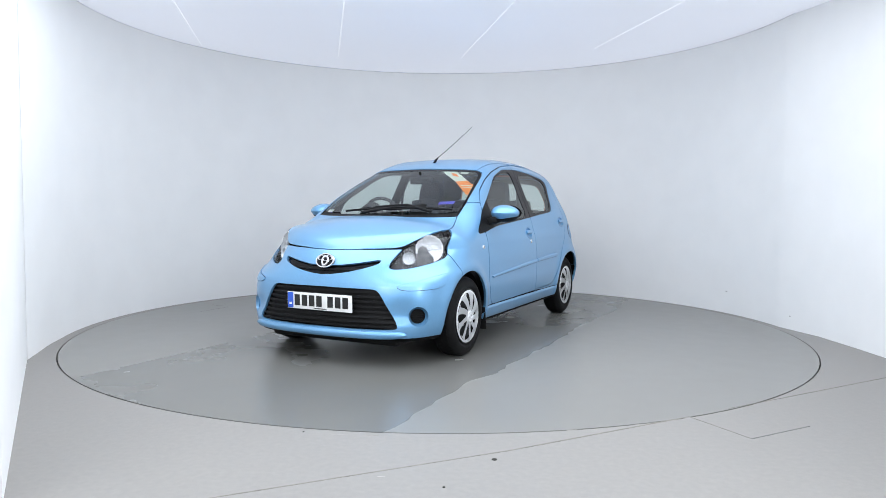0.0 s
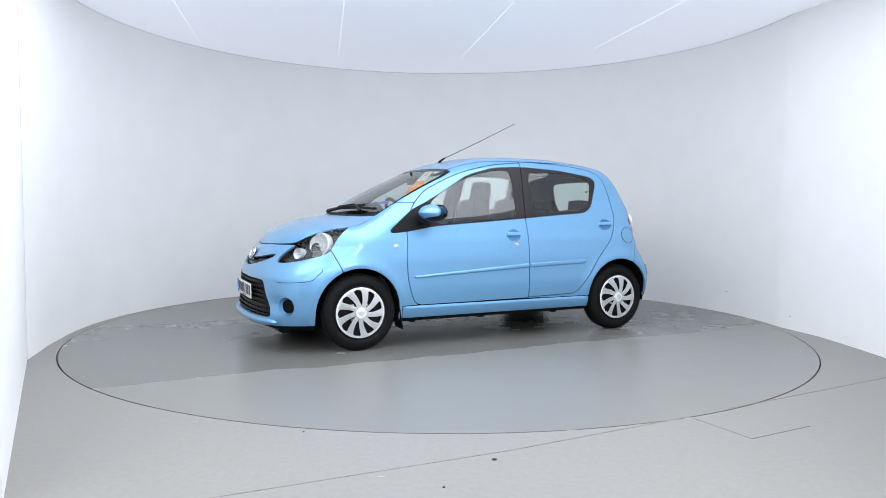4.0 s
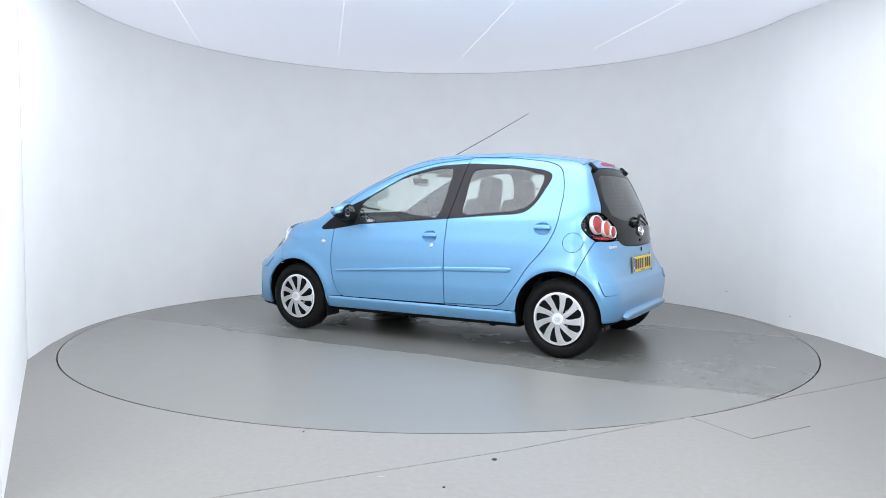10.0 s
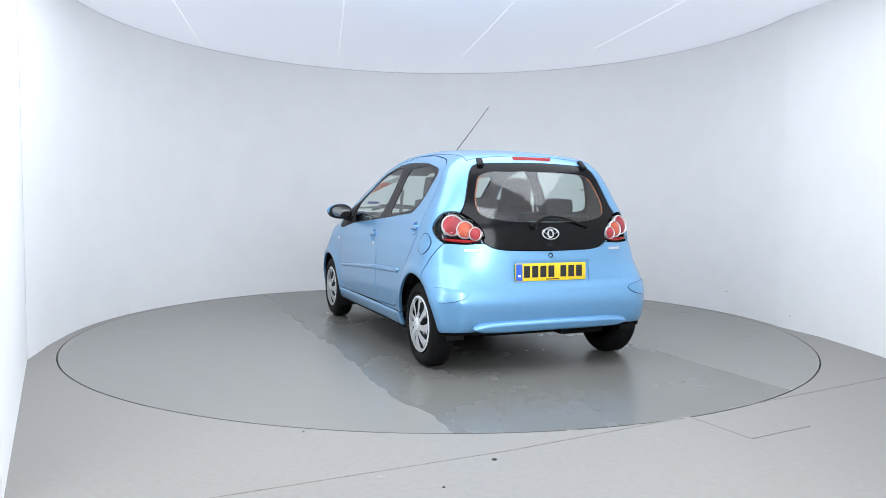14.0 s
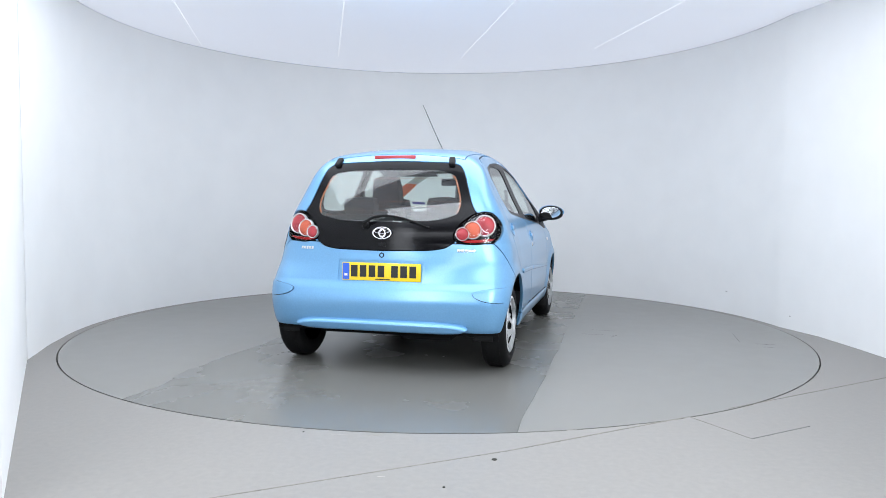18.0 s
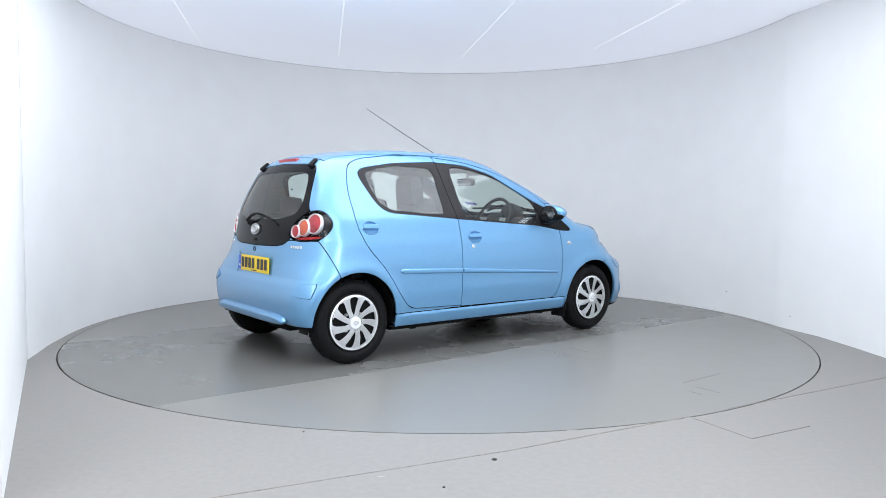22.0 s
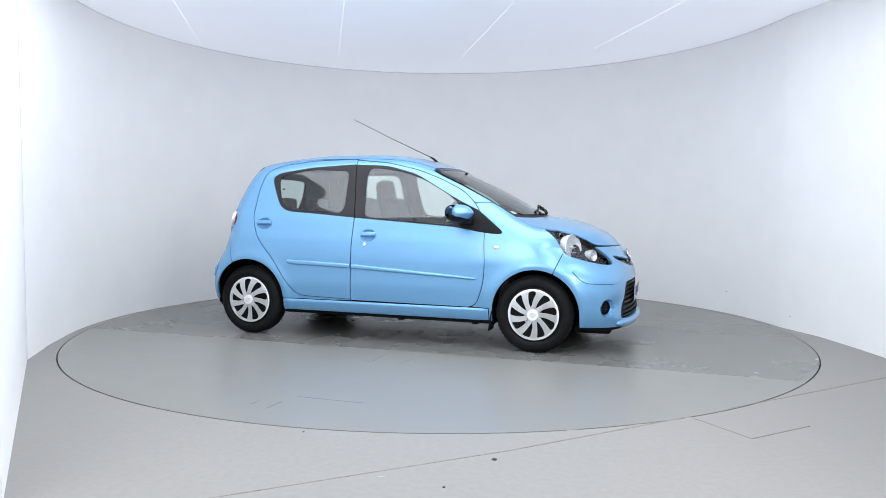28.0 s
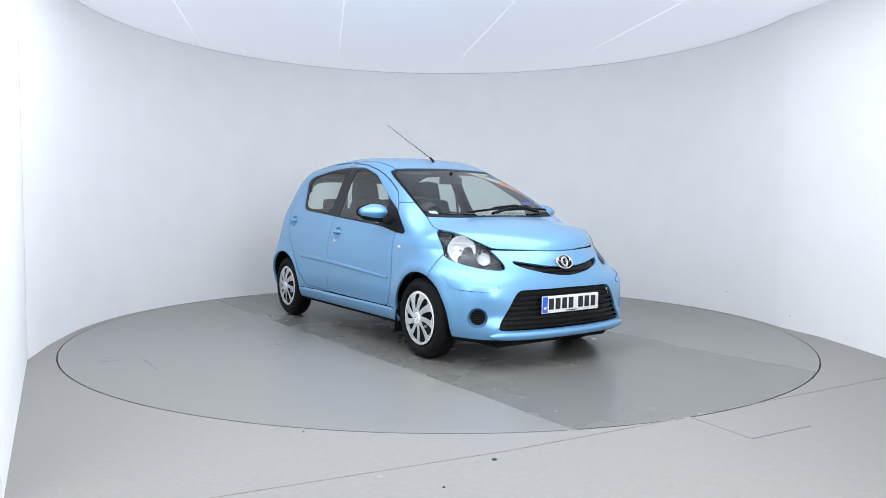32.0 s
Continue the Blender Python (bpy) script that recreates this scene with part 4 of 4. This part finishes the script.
for y in (0.335, -0.335):
    s = seat(-0.20, y, "front_seat", 0.44, 0.62)
    part("headrest", cushion((0.12, 0.27, 0.24), Matrix.Translation((-0.425, y, 1.145)) @ Matrix.Rotation(-0.12, 4, "Y"), 0.42, 0.8), SEAT_CLOTH, s)
bench = new("rear_seat")
bench.parent = car
part("seat_cushion", cushion((0.50, 1.20, 0.20), Matrix.Translation((-0.72, 0, 0.50)), 0.25), SEAT_CLOTH, bench)
for y in (0.30, -0.30):
    part("seat_back", cushion((0.15, 0.56, 0.50), Matrix.Translation((-1.03, y, 0.76)) @ Matrix.Rotation(-0.2, 4, "Y"), 0.25), SEAT_CLOTH, bench)
    part("headrest", cushion((0.10, 0.25, 0.13), Matrix.Translation((-1.10, y, 1.030)), 0.45), SEAT_CLOTH, bench)
part("parcel_shelf", block((0.22, 1.08, 0.02), (-1.28, 0, 0.925), bevel=0.006), DASH, car)
mirror_in = part("cabin_mirror", block((0.035, 0.215, 0.062), (0.42, 0.008, 1.243), Matrix.Rotation(0.15, 4, "Y"), bevel=0.014, segments=3), PLASTIC, car)
part("mirror_pane", block((0.004, 0.195, 0.046), (0.402, 0.008, 1.240), Matrix.Rotation(0.15, 4, "Y"), bevel=0.001), MIRROR_GLASS, mirror_in)
part("mirror_stem", tube([(0.43, 0.008, 1.26), (0.44, 0, 1.315)], 0.010), PLASTIC, mirror_in)
for s in (1, -1):
    part("sun_visor", block((0.16, 0.34, 0.016), (0.27, s * 0.30, 1.325), Matrix.Rotation(0.36, 4, "Y"), bevel=0.006), CABIN, car)
    part("seat_belt", tube([(-0.30, s * 0.585, 1.16), (-0.28, s * 0.60, 0.9), (-0.25, s * 0.64, 0.45)], 0.012, 6), SEAT_CLOTH, car)
    part("door_lining", block((0.95, 0.03, 0.40), (0.22, s * 0.715, 0.66), bevel=0.012), DASH, car)
    part("door_lining", block((0.62, 0.03, 0.42), (-0.58, s * 0.715, 0.70), bevel=0.012), DASH, car)

# ---- stickers inside the windscreen ----


def sticker(name, corners, mat, label, parent, lift=-0.007):
    """A thin sticker laid along the windscreen; corners in (y, z) seen from ahead."""
    bm = bmesh.new()
    n_u, n_v = 8, 6
    c = [Vector(q) for q in corners]
    grid = []
    for i in range(n_u + 1):
        row = []
        for j in range(n_v + 1):
            a, b = i / n_u, j / n_v
            q = c[0].lerp(c[1], a).lerp(c[3].lerp(c[2], a), b)
            p = on_hull(0, q.x, q.y, 1.8)
            row.append(bm.verts.new(p + normal_at(*p) * lift))
        grid.append(row)
    for i in range(n_u):
        for j in range(n_v):
            bm.faces.new((grid[i][j], grid[i + 1][j], grid[i + 1][j + 1], grid[i][j + 1]))
    bmesh.ops.solidify(bm, geom=bm.faces[:], thickness=0.001)
    return part(name, bm, mat, parent, label)


st = sticker("price_sticker", ((0.175, 1.328), (0.305, 1.325), (0.475, 1.243), (0.385, 1.235)), STICKER_WHITE, "white and orange sales sticker", car)
sticker("sticker_band", ((0.385, 1.235), (0.475, 1.243), (0.545, 1.207), (0.575, 1.12)), STICKER_ORANGE, "orange sticker band", st)
sticker("sticker_mark", ((0.27, 1.312), (0.33, 1.300), (0.375, 1.275), (0.32, 1.283)), STICKER_ORANGE, "", st, -0.006)
for a, b in ((0.30, 0.40), (0.55, 0.62)):
    pa, pb = Vector((0.42, 1.225)), Vector((0.505, 1.222))
    d = Vector((0.10, -0.065))
    sticker("writing_bar", (pa + d * a, pb + d * a, pb + d * b, pa + d * b), STICKER_WHITE, "", st, -0.006)
sticker("tax_sticker", ((0.40, 1.072), (0.515, 1.078), (0.52, 1.055), (0.405, 1.05)), STICKER_VIOLET, "small violet sticker", car)
sticker("screen_tag", ((0.345, 1.322), (0.415, 1.318), (0.425, 1.300), (0.358, 1.304)), STICKER_WHITE, "small white tag", car)
sticker("corner_sticker", ((-0.56, 1.005), (-0.50, 1.005), (-0.50, 0.985), (-0.56, 0.985)), STICKER_WHITE, "small white sticker", car)
sticker("corner_sticker", ((-0.56, 0.985), (-0.50, 0.985), (-0.50, 0.975), (-0.56, 0.975)), STICKER_VIOLET, "small violet sticker", car)

# ---- the booth ----
FLOOR_GREY = material("grey_resin_floor", (0.247, 0.235, 0.219), 0.50, grain=0.12, scale=300, bump=0.12, bump_scale=200, rough_vary=0.06)
PLATE_DULL = material("grey_turntable_sheet", (0.216, 0.212, 0.196), 0.34, grain=0.04, scale=6, rough_vary=0.03)
PLATE_WORN = material("polished_turntable_sheet", (0.158, 0.156, 0.144), 0.27, grain=0.025, scale=2, rough_vary=0.012)
GROOVE = material("dark_groove", (0.03, 0.028, 0.024), 0.9, grain=0.4, scale=30)
CUT = material("shallow_cut", (0.14, 0.138, 0.132), 0.6, grain=0.2, scale=30)
SEAM = material("floor_seam", (0.205, 0.19, 0.165), 0.8, grain=0.3, scale=30)
WALL_WHITE = material("white_booth_wall", (0.86, 0.86, 0.85), 0.62, grain=0.025, scale=3, bump=0.06, bump_scale=90, rough_vary=0.06)
# assumed glow, added over the whole ceiling to raise the booth's light
CEILING_WHITE = material("glowing_ceiling_membrane", (0.70, 0.725, 0.80), 0.7, glow=0.50)
SCUFF = material("grey_scuff", (0.33, 0.31, 0.29), 0.8, grain=0.2, scale=30)
TRIM_GREY = material("grey_edge_trim", (0.45, 0.43, 0.42), 0.8, grain=0.3, scale=6)
HEIGHT = 2.722
RADIUS = 3.02


def seen(x, y):
    """A place on the floor, given on the plan drawn for an eye 1.043 m up, moved out for the true height."""
    k = EYE[2] / 1.043
    return (EYE[0] + k * (x - EYE[0]), EYE[1] + k * (y - EYE[1]))


def sweep(name, line, z0, z1, thick, mat, label=""):
    """A wall of a thickness along a plan line, its inner face on the line (outside to the right of its way)."""
    pts = [Vector(q) for q in line]
    out = []
    for i, q in enumerate(pts):
        way = (pts[min(i + 1, len(pts) - 1)] - pts[max(i - 1, 0)]).normalized()
        out.append(q + Vector((way.y, -way.x)) * thick)
    k = len(pts)
    v = [(q.x, q.y, z) for z in (z0, z1) for q in (*pts, *out)]
    f = []
    for i in range(k - 1):
        f += [(i, 2 * k + i, 2 * k + i + 1, i + 1), (k + i, k + i + 1, 3 * k + i + 1, 3 * k + i), (i, i + 1, k + i + 1, k + i), (2 * k + i, 3 * k + i, 3 * k + i + 1, 2 * k + i + 1)]
    f += [(0, k, 3 * k, 2 * k), (k - 1, 2 * k + k - 1, 3 * k + k - 1, 2 * k - 1)]
    ob = mesh_ob(name, v, f, mat, smooth=False)
    tagged(ob, label, kind="structure")
    return ob


def arc(a0, a1, n, r=RADIUS):
    return [(r * math.cos(radians(a0 + (a1 - a0) * k / n)), r * math.sin(radians(a0 + (a1 - a0) * k / n))) for k in range(n + 1)]


back_wall = sweep("wall_north", [seen(3.12, -1.55), seen(3.10, -0.9), seen(3.075, -0.45), *arc(2, 191, 120), seen(-2.86, -0.98), seen(-2.725, -1.50)], -0.02, HEIGHT, 0.12, WALL_WHITE, "curved white booth wall")
back_wall.data.polygons.foreach_set("use_smooth", [True] * len(back_wall.data.polygons))
back_wall.data.set_sharp_from_angle(angle=radians(30))
sweep("wall_west", [seen(-2.725, -1.506), seen(-1.50, -3.80)], -0.02, HEIGHT, 0.12, WALL_WHITE, "flat white wing wall of the booth")
sweep("wall_east", [seen(1.85, -4.20), seen(3.12, -1.556)], -0.02, HEIGHT, 0.12, WALL_WHITE, "flat white wing wall of the booth")
# the hall behind the camera
HALL = material("hall_wall", (0.5, 0.5, 0.5), 0.8, grain=0.05, scale=3)
sweep("wall_south", [(-3.6, -3.7), (-3.6, -8.6), (3.6, -8.6), (3.6, -3.7)][::-1], -0.02, 3.2, 0.12, HALL, "plain grey hall wall")

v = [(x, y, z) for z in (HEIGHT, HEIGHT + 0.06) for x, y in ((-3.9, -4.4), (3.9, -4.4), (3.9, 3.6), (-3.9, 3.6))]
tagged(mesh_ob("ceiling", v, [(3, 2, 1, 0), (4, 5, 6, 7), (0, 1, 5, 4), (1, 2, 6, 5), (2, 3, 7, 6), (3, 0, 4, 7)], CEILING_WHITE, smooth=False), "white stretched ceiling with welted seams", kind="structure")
v = [(x, y, z) for z in (3.2, 3.26) for x, y in ((-3.9, -8.9), (3.9, -8.9), (3.9, -4.41), (-3.9, -4.41))]
tagged(mesh_ob("ceiling", v, [(3, 2, 1, 0), (4, 5, 6, 7), (0, 1, 5, 4), (1, 2, 6, 5), (2, 3, 7, 6), (3, 0, 4, 7)], HALL, smooth=False), "plain hall ceiling", kind="structure")
# glow added so the seams show lighter than the membrane; they are no lamps
WELT = material("glowing_ceiling_welt", (0.86, 0.86, 0.86), 0.5, glow=0.62)
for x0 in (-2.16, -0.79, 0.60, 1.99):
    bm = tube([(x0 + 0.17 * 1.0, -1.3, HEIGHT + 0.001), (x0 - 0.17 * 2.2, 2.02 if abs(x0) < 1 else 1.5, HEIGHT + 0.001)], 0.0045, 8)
    tagged(part("ceiling_seam", bm, WELT, None, "raised white welt seam of the ceiling, lightened by an added glow"), kind="structure")
# shadow gap where the wall meets the ceiling
gap_line = arc(0, 193, 120, RADIUS - 0.004)
v, f = [], []
for k, (x, y) in enumerate(gap_line):
    v += [(x, y, HEIGHT - 0.004), (x, y, HEIGHT - 0.001)]
    if k:
        f.append((2 * k - 2, 2 * k, 2 * k + 1, 2 * k - 1))
tagged(mesh_ob("trim", v, f, TRIM_GREY, smooth=False), "thin grey shadow gap under the ceiling", kind="structure")

# floor with a round well for the turntable
TABLE = 2.945
n = 180
ring = [(math.cos(2 * math.pi * k / n), math.sin(2 * math.pi * k / n)) for k in range(n)]
v = [(TABLE * c, TABLE * s, 0) for c, s in ring] + [(TABLE * c, TABLE * s, -0.05) for c, s in ring]
edge = []
for c, s in ring:
    k = min((4.2 / abs(c)) if abs(c) > 1e-6 else 99, ((3.7 if s > 0 else 9.0) / abs(s)) if abs(s) > 1e-6 else 99)
    edge.append((k * c, k * s, 0))
v += edge
f = [(k, 2 * n + k, 2 * n + (k + 1) % n, (k + 1) % n) for k in range(n)] + [(k, (k + 1) % n, n + (k + 1) % n, n + k) for k in range(n)]
tagged(mesh_ob("floor", v, f, FLOOR_GREY, smooth=False), "speckled grey resin floor", kind="structure")
tagged(mesh_ob("floor_well", [(3.0 * c, 3.0 * s, -0.05) for c, s in ring], [tuple(range(n))], GROOVE, smooth=False), "dark well under the turntable", kind="structure")


def strip(name, a, b, width, mat, z=0.0012, label=""):
    a, b = Vector(seen(*a)), Vector(seen(*b))
    side = Vector((-(b - a).y, (b - a).x)).normalized() * width / 2
    q = [a - side, b - side, b + side, a + side]
    v = [(p.x, p.y, z) for p in q] + [(p.x, p.y, -0.002) for p in q]
    ob = mesh_ob(name, v, [(0, 1, 2, 3), (0, 4, 5, 1), (1, 5, 6, 2), (2, 6, 7, 3), (3, 7, 4, 0)], mat, smooth=False)
    return tagged(ob, label or "thin seam in the floor", kind="structure")


strip("floor_seam", (-1.35, -3.98), (0.30, -3.215), 0.006, SEAM)
strip("floor_seam", (0.30, -3.215), (1.246, -2.703), 0.008, SEAM)
strip("floor_seam", (1.50, -2.555), (2.95, -1.74), 0.006, SEAM)
strip("floor_seam", (1.246, -2.705), (1.411, -3.038), 0.004, SEAM)
strip("floor_seam", (1.411, -3.040), (1.770, -2.848), 0.006, CUT)
for x, y, r in ((0.229, -3.325, 0.012), (-0.62, -2.98, 0.005), (0.02, -3.62, 0.006)):
    tagged(part("floor_fixing", lathe([(0, 0.003), (r * 0.8, 0.003), (r, 0)], Matrix.Translation((*seen(x, y), 0)), 16), GROOVE, None, "small dark fixing in the floor"), kind="structure")
for x, y, w, d in ((-0.45, -3.02, 0.07, 0.006), (-0.30, -3.03, 0.10, 0.005), (0.62, -2.93, 0.05, 0.008), (0.98, -2.84, 0.08, 0.006), (1.12, -2.77, 0.10, 0.008), (1.24, -2.72, 0.06, 0.012), (-0.22, -3.52, 0.03, 0.012)):
    strip("floor_scuff", (x - w / 2, y - 0.01 * w), (x + w / 2, y + 0.12 * w), d, SCUFF, 0.0008, "faint dark scuff on the floor")
for x0, y0, z, w in ((2.86, 0.92, 0.22, 0.03), (3.03, -0.05, 0.12, 0.02)):
    part_mark = block((0.002, w, 0.006), (x0, y0, z), Matrix.Rotation(math.atan2(y0, x0), 4, "Z"))
    tagged(part("wall_scuff", part_mark, SCUFF, None, "short grey scuff on the wall"), kind="structure")

# the turntable: three sheets with thin joints
turntable = tagged(new("turntable"), "round grey turntable of three sheets set flush in the floor", "turntable")


def joint(x, side):
    """The worn edge between two sheets: y at a place along it."""
    if side > 0:
        return 1.085 + 0.07 * noise.noise(Vector((x * 0.9, 3.1, 0))) + 0.035 * noise.noise(Vector((x * 3.2, 7.7, 0))) + 0.022 * noise.noise(Vector((x * 9.0, 2.7, 0)))
    return -1.09 + 0.02 * noise.noise(Vector((x * 2.0, 1.3, 0)))


def sheet(name, side, mat, label):
    """side 0: the centre sheet between both joints; 1 or -1: a side sheet from its joint to the rim."""
    r, pts = TABLE - 0.009, []

    def edge(s, inset):
        ends = []
        for way in (-1, 1):
            low, high = 0.0, r
            for _ in range(40):
                mid = (low + high) / 2
                low, high = (mid, high) if mid ** 2 + (joint(way * mid, s) + inset) ** 2 < r * r else (low, mid)
            ends.append(way * low)
        return [(x, joint(x, s) + inset) for x in np.linspace(*ends, 121).tolist()]
    if side:
        line = edge(side, side * 0.0005)
        a0, a1 = math.atan2(line[-1][1], line[-1][0]), math.atan2(line[0][1], line[0][0])
        a1 += 2 * math.pi * ((side > 0) * (a1 < a0) - (side < 0) * (a1 > a0))
        pts = line + [(r * math.cos(a0 + (a1 - a0) * k / 80), r * math.sin(a0 + (a1 - a0) * k / 80)) for k in range(1, 80)]
    else:
        low, high = edge(-1, 0.0005), edge(1, -0.0005)
        right0, right1 = math.atan2(low[-1][1], low[-1][0]), math.atan2(high[-1][1], high[-1][0])
        left0, left1 = math.atan2(high[0][1], high[0][0]), math.atan2(low[0][1], low[0][0]) + 2 * math.pi
        pts = low + [(r * math.cos(right0 + (right1 - right0) * k / 40), r * math.sin(right0 + (right1 - right0) * k / 40)) for k in range(1, 40)]
        pts += high[::-1] + [(r * math.cos(left0 + (left1 - left0) * k / 40), r * math.sin(left0 + (left1 - left0) * k / 40)) for k in range(1, 40)]
    k = len(pts)
    v = [(x, y, z) for z in (0.001, -0.03) for x, y in pts]
    f = [tuple(range(k))] + [(j, k + j, k + (j + 1) % k, (j + 1) % k) for j in range(k)]
    ob = mesh_ob(name, v, f, mat, turntable, label, smooth=False)
    bm = bmesh.new()
    bm.from_mesh(ob.data)
    bmesh.ops.recalc_face_normals(bm, faces=bm.faces)
    bm.to_mesh(ob.data), bm.free()
    return ob


sheet("centre_sheet", 0, PLATE_WORN, "darker polished centre sheet")
sheet("side_sheet", 1, PLATE_DULL, "matt grey side sheet")
sheet("side_sheet", -1, PLATE_DULL, "matt grey side sheet")


def mark(name, a, b, width, mat, label=""):
    a, b = Vector(a), Vector(b)
    s = Vector((-(b - a).y, (b - a).x)).normalized() * width / 2
    v = [(p.x, p.y, z) for z in (0.0016, 0.0) for p in (a - s, b - s, b + s, a + s)]
    return mesh_ob(name, v, [(0, 1, 2, 3), (0, 4, 5, 1), (1, 5, 6, 2), (2, 6, 7, 3), (3, 7, 4, 0)], mat, turntable, label, smooth=False)


for a, b in (((0.0, -1.22), (0.01, -1.50)), ((0.235, -1.29), (0.215, -1.48)), ((0.0, -1.50), (-0.08, -1.46)), ((-0.02, -2.44), (0.38, -2.44)), ((-0.06, -2.70), (-0.05, -2.55)), ((-0.18, -2.66), (-0.17, -2.58))):
    mark("cut_mark", a, b, 0.004, CUT, "thin dark cut in the sheet")


# ---- what moves: the table and the car on it turn at an even rate ----
def motions():
    turn, rate = 243.205, 9.33255
    times = [4.0 * k for k in range(9)]
    walk(turntable, [(t, pose(0, 0, 0, 0, 0, turn - rate * t)) for t in times])
    walk(car, [(t, pose(0, 0, 0, 0, 0, turn - rate * t) @ pose(-0.189, -0.066, 0.018)) for t in times])


motions()
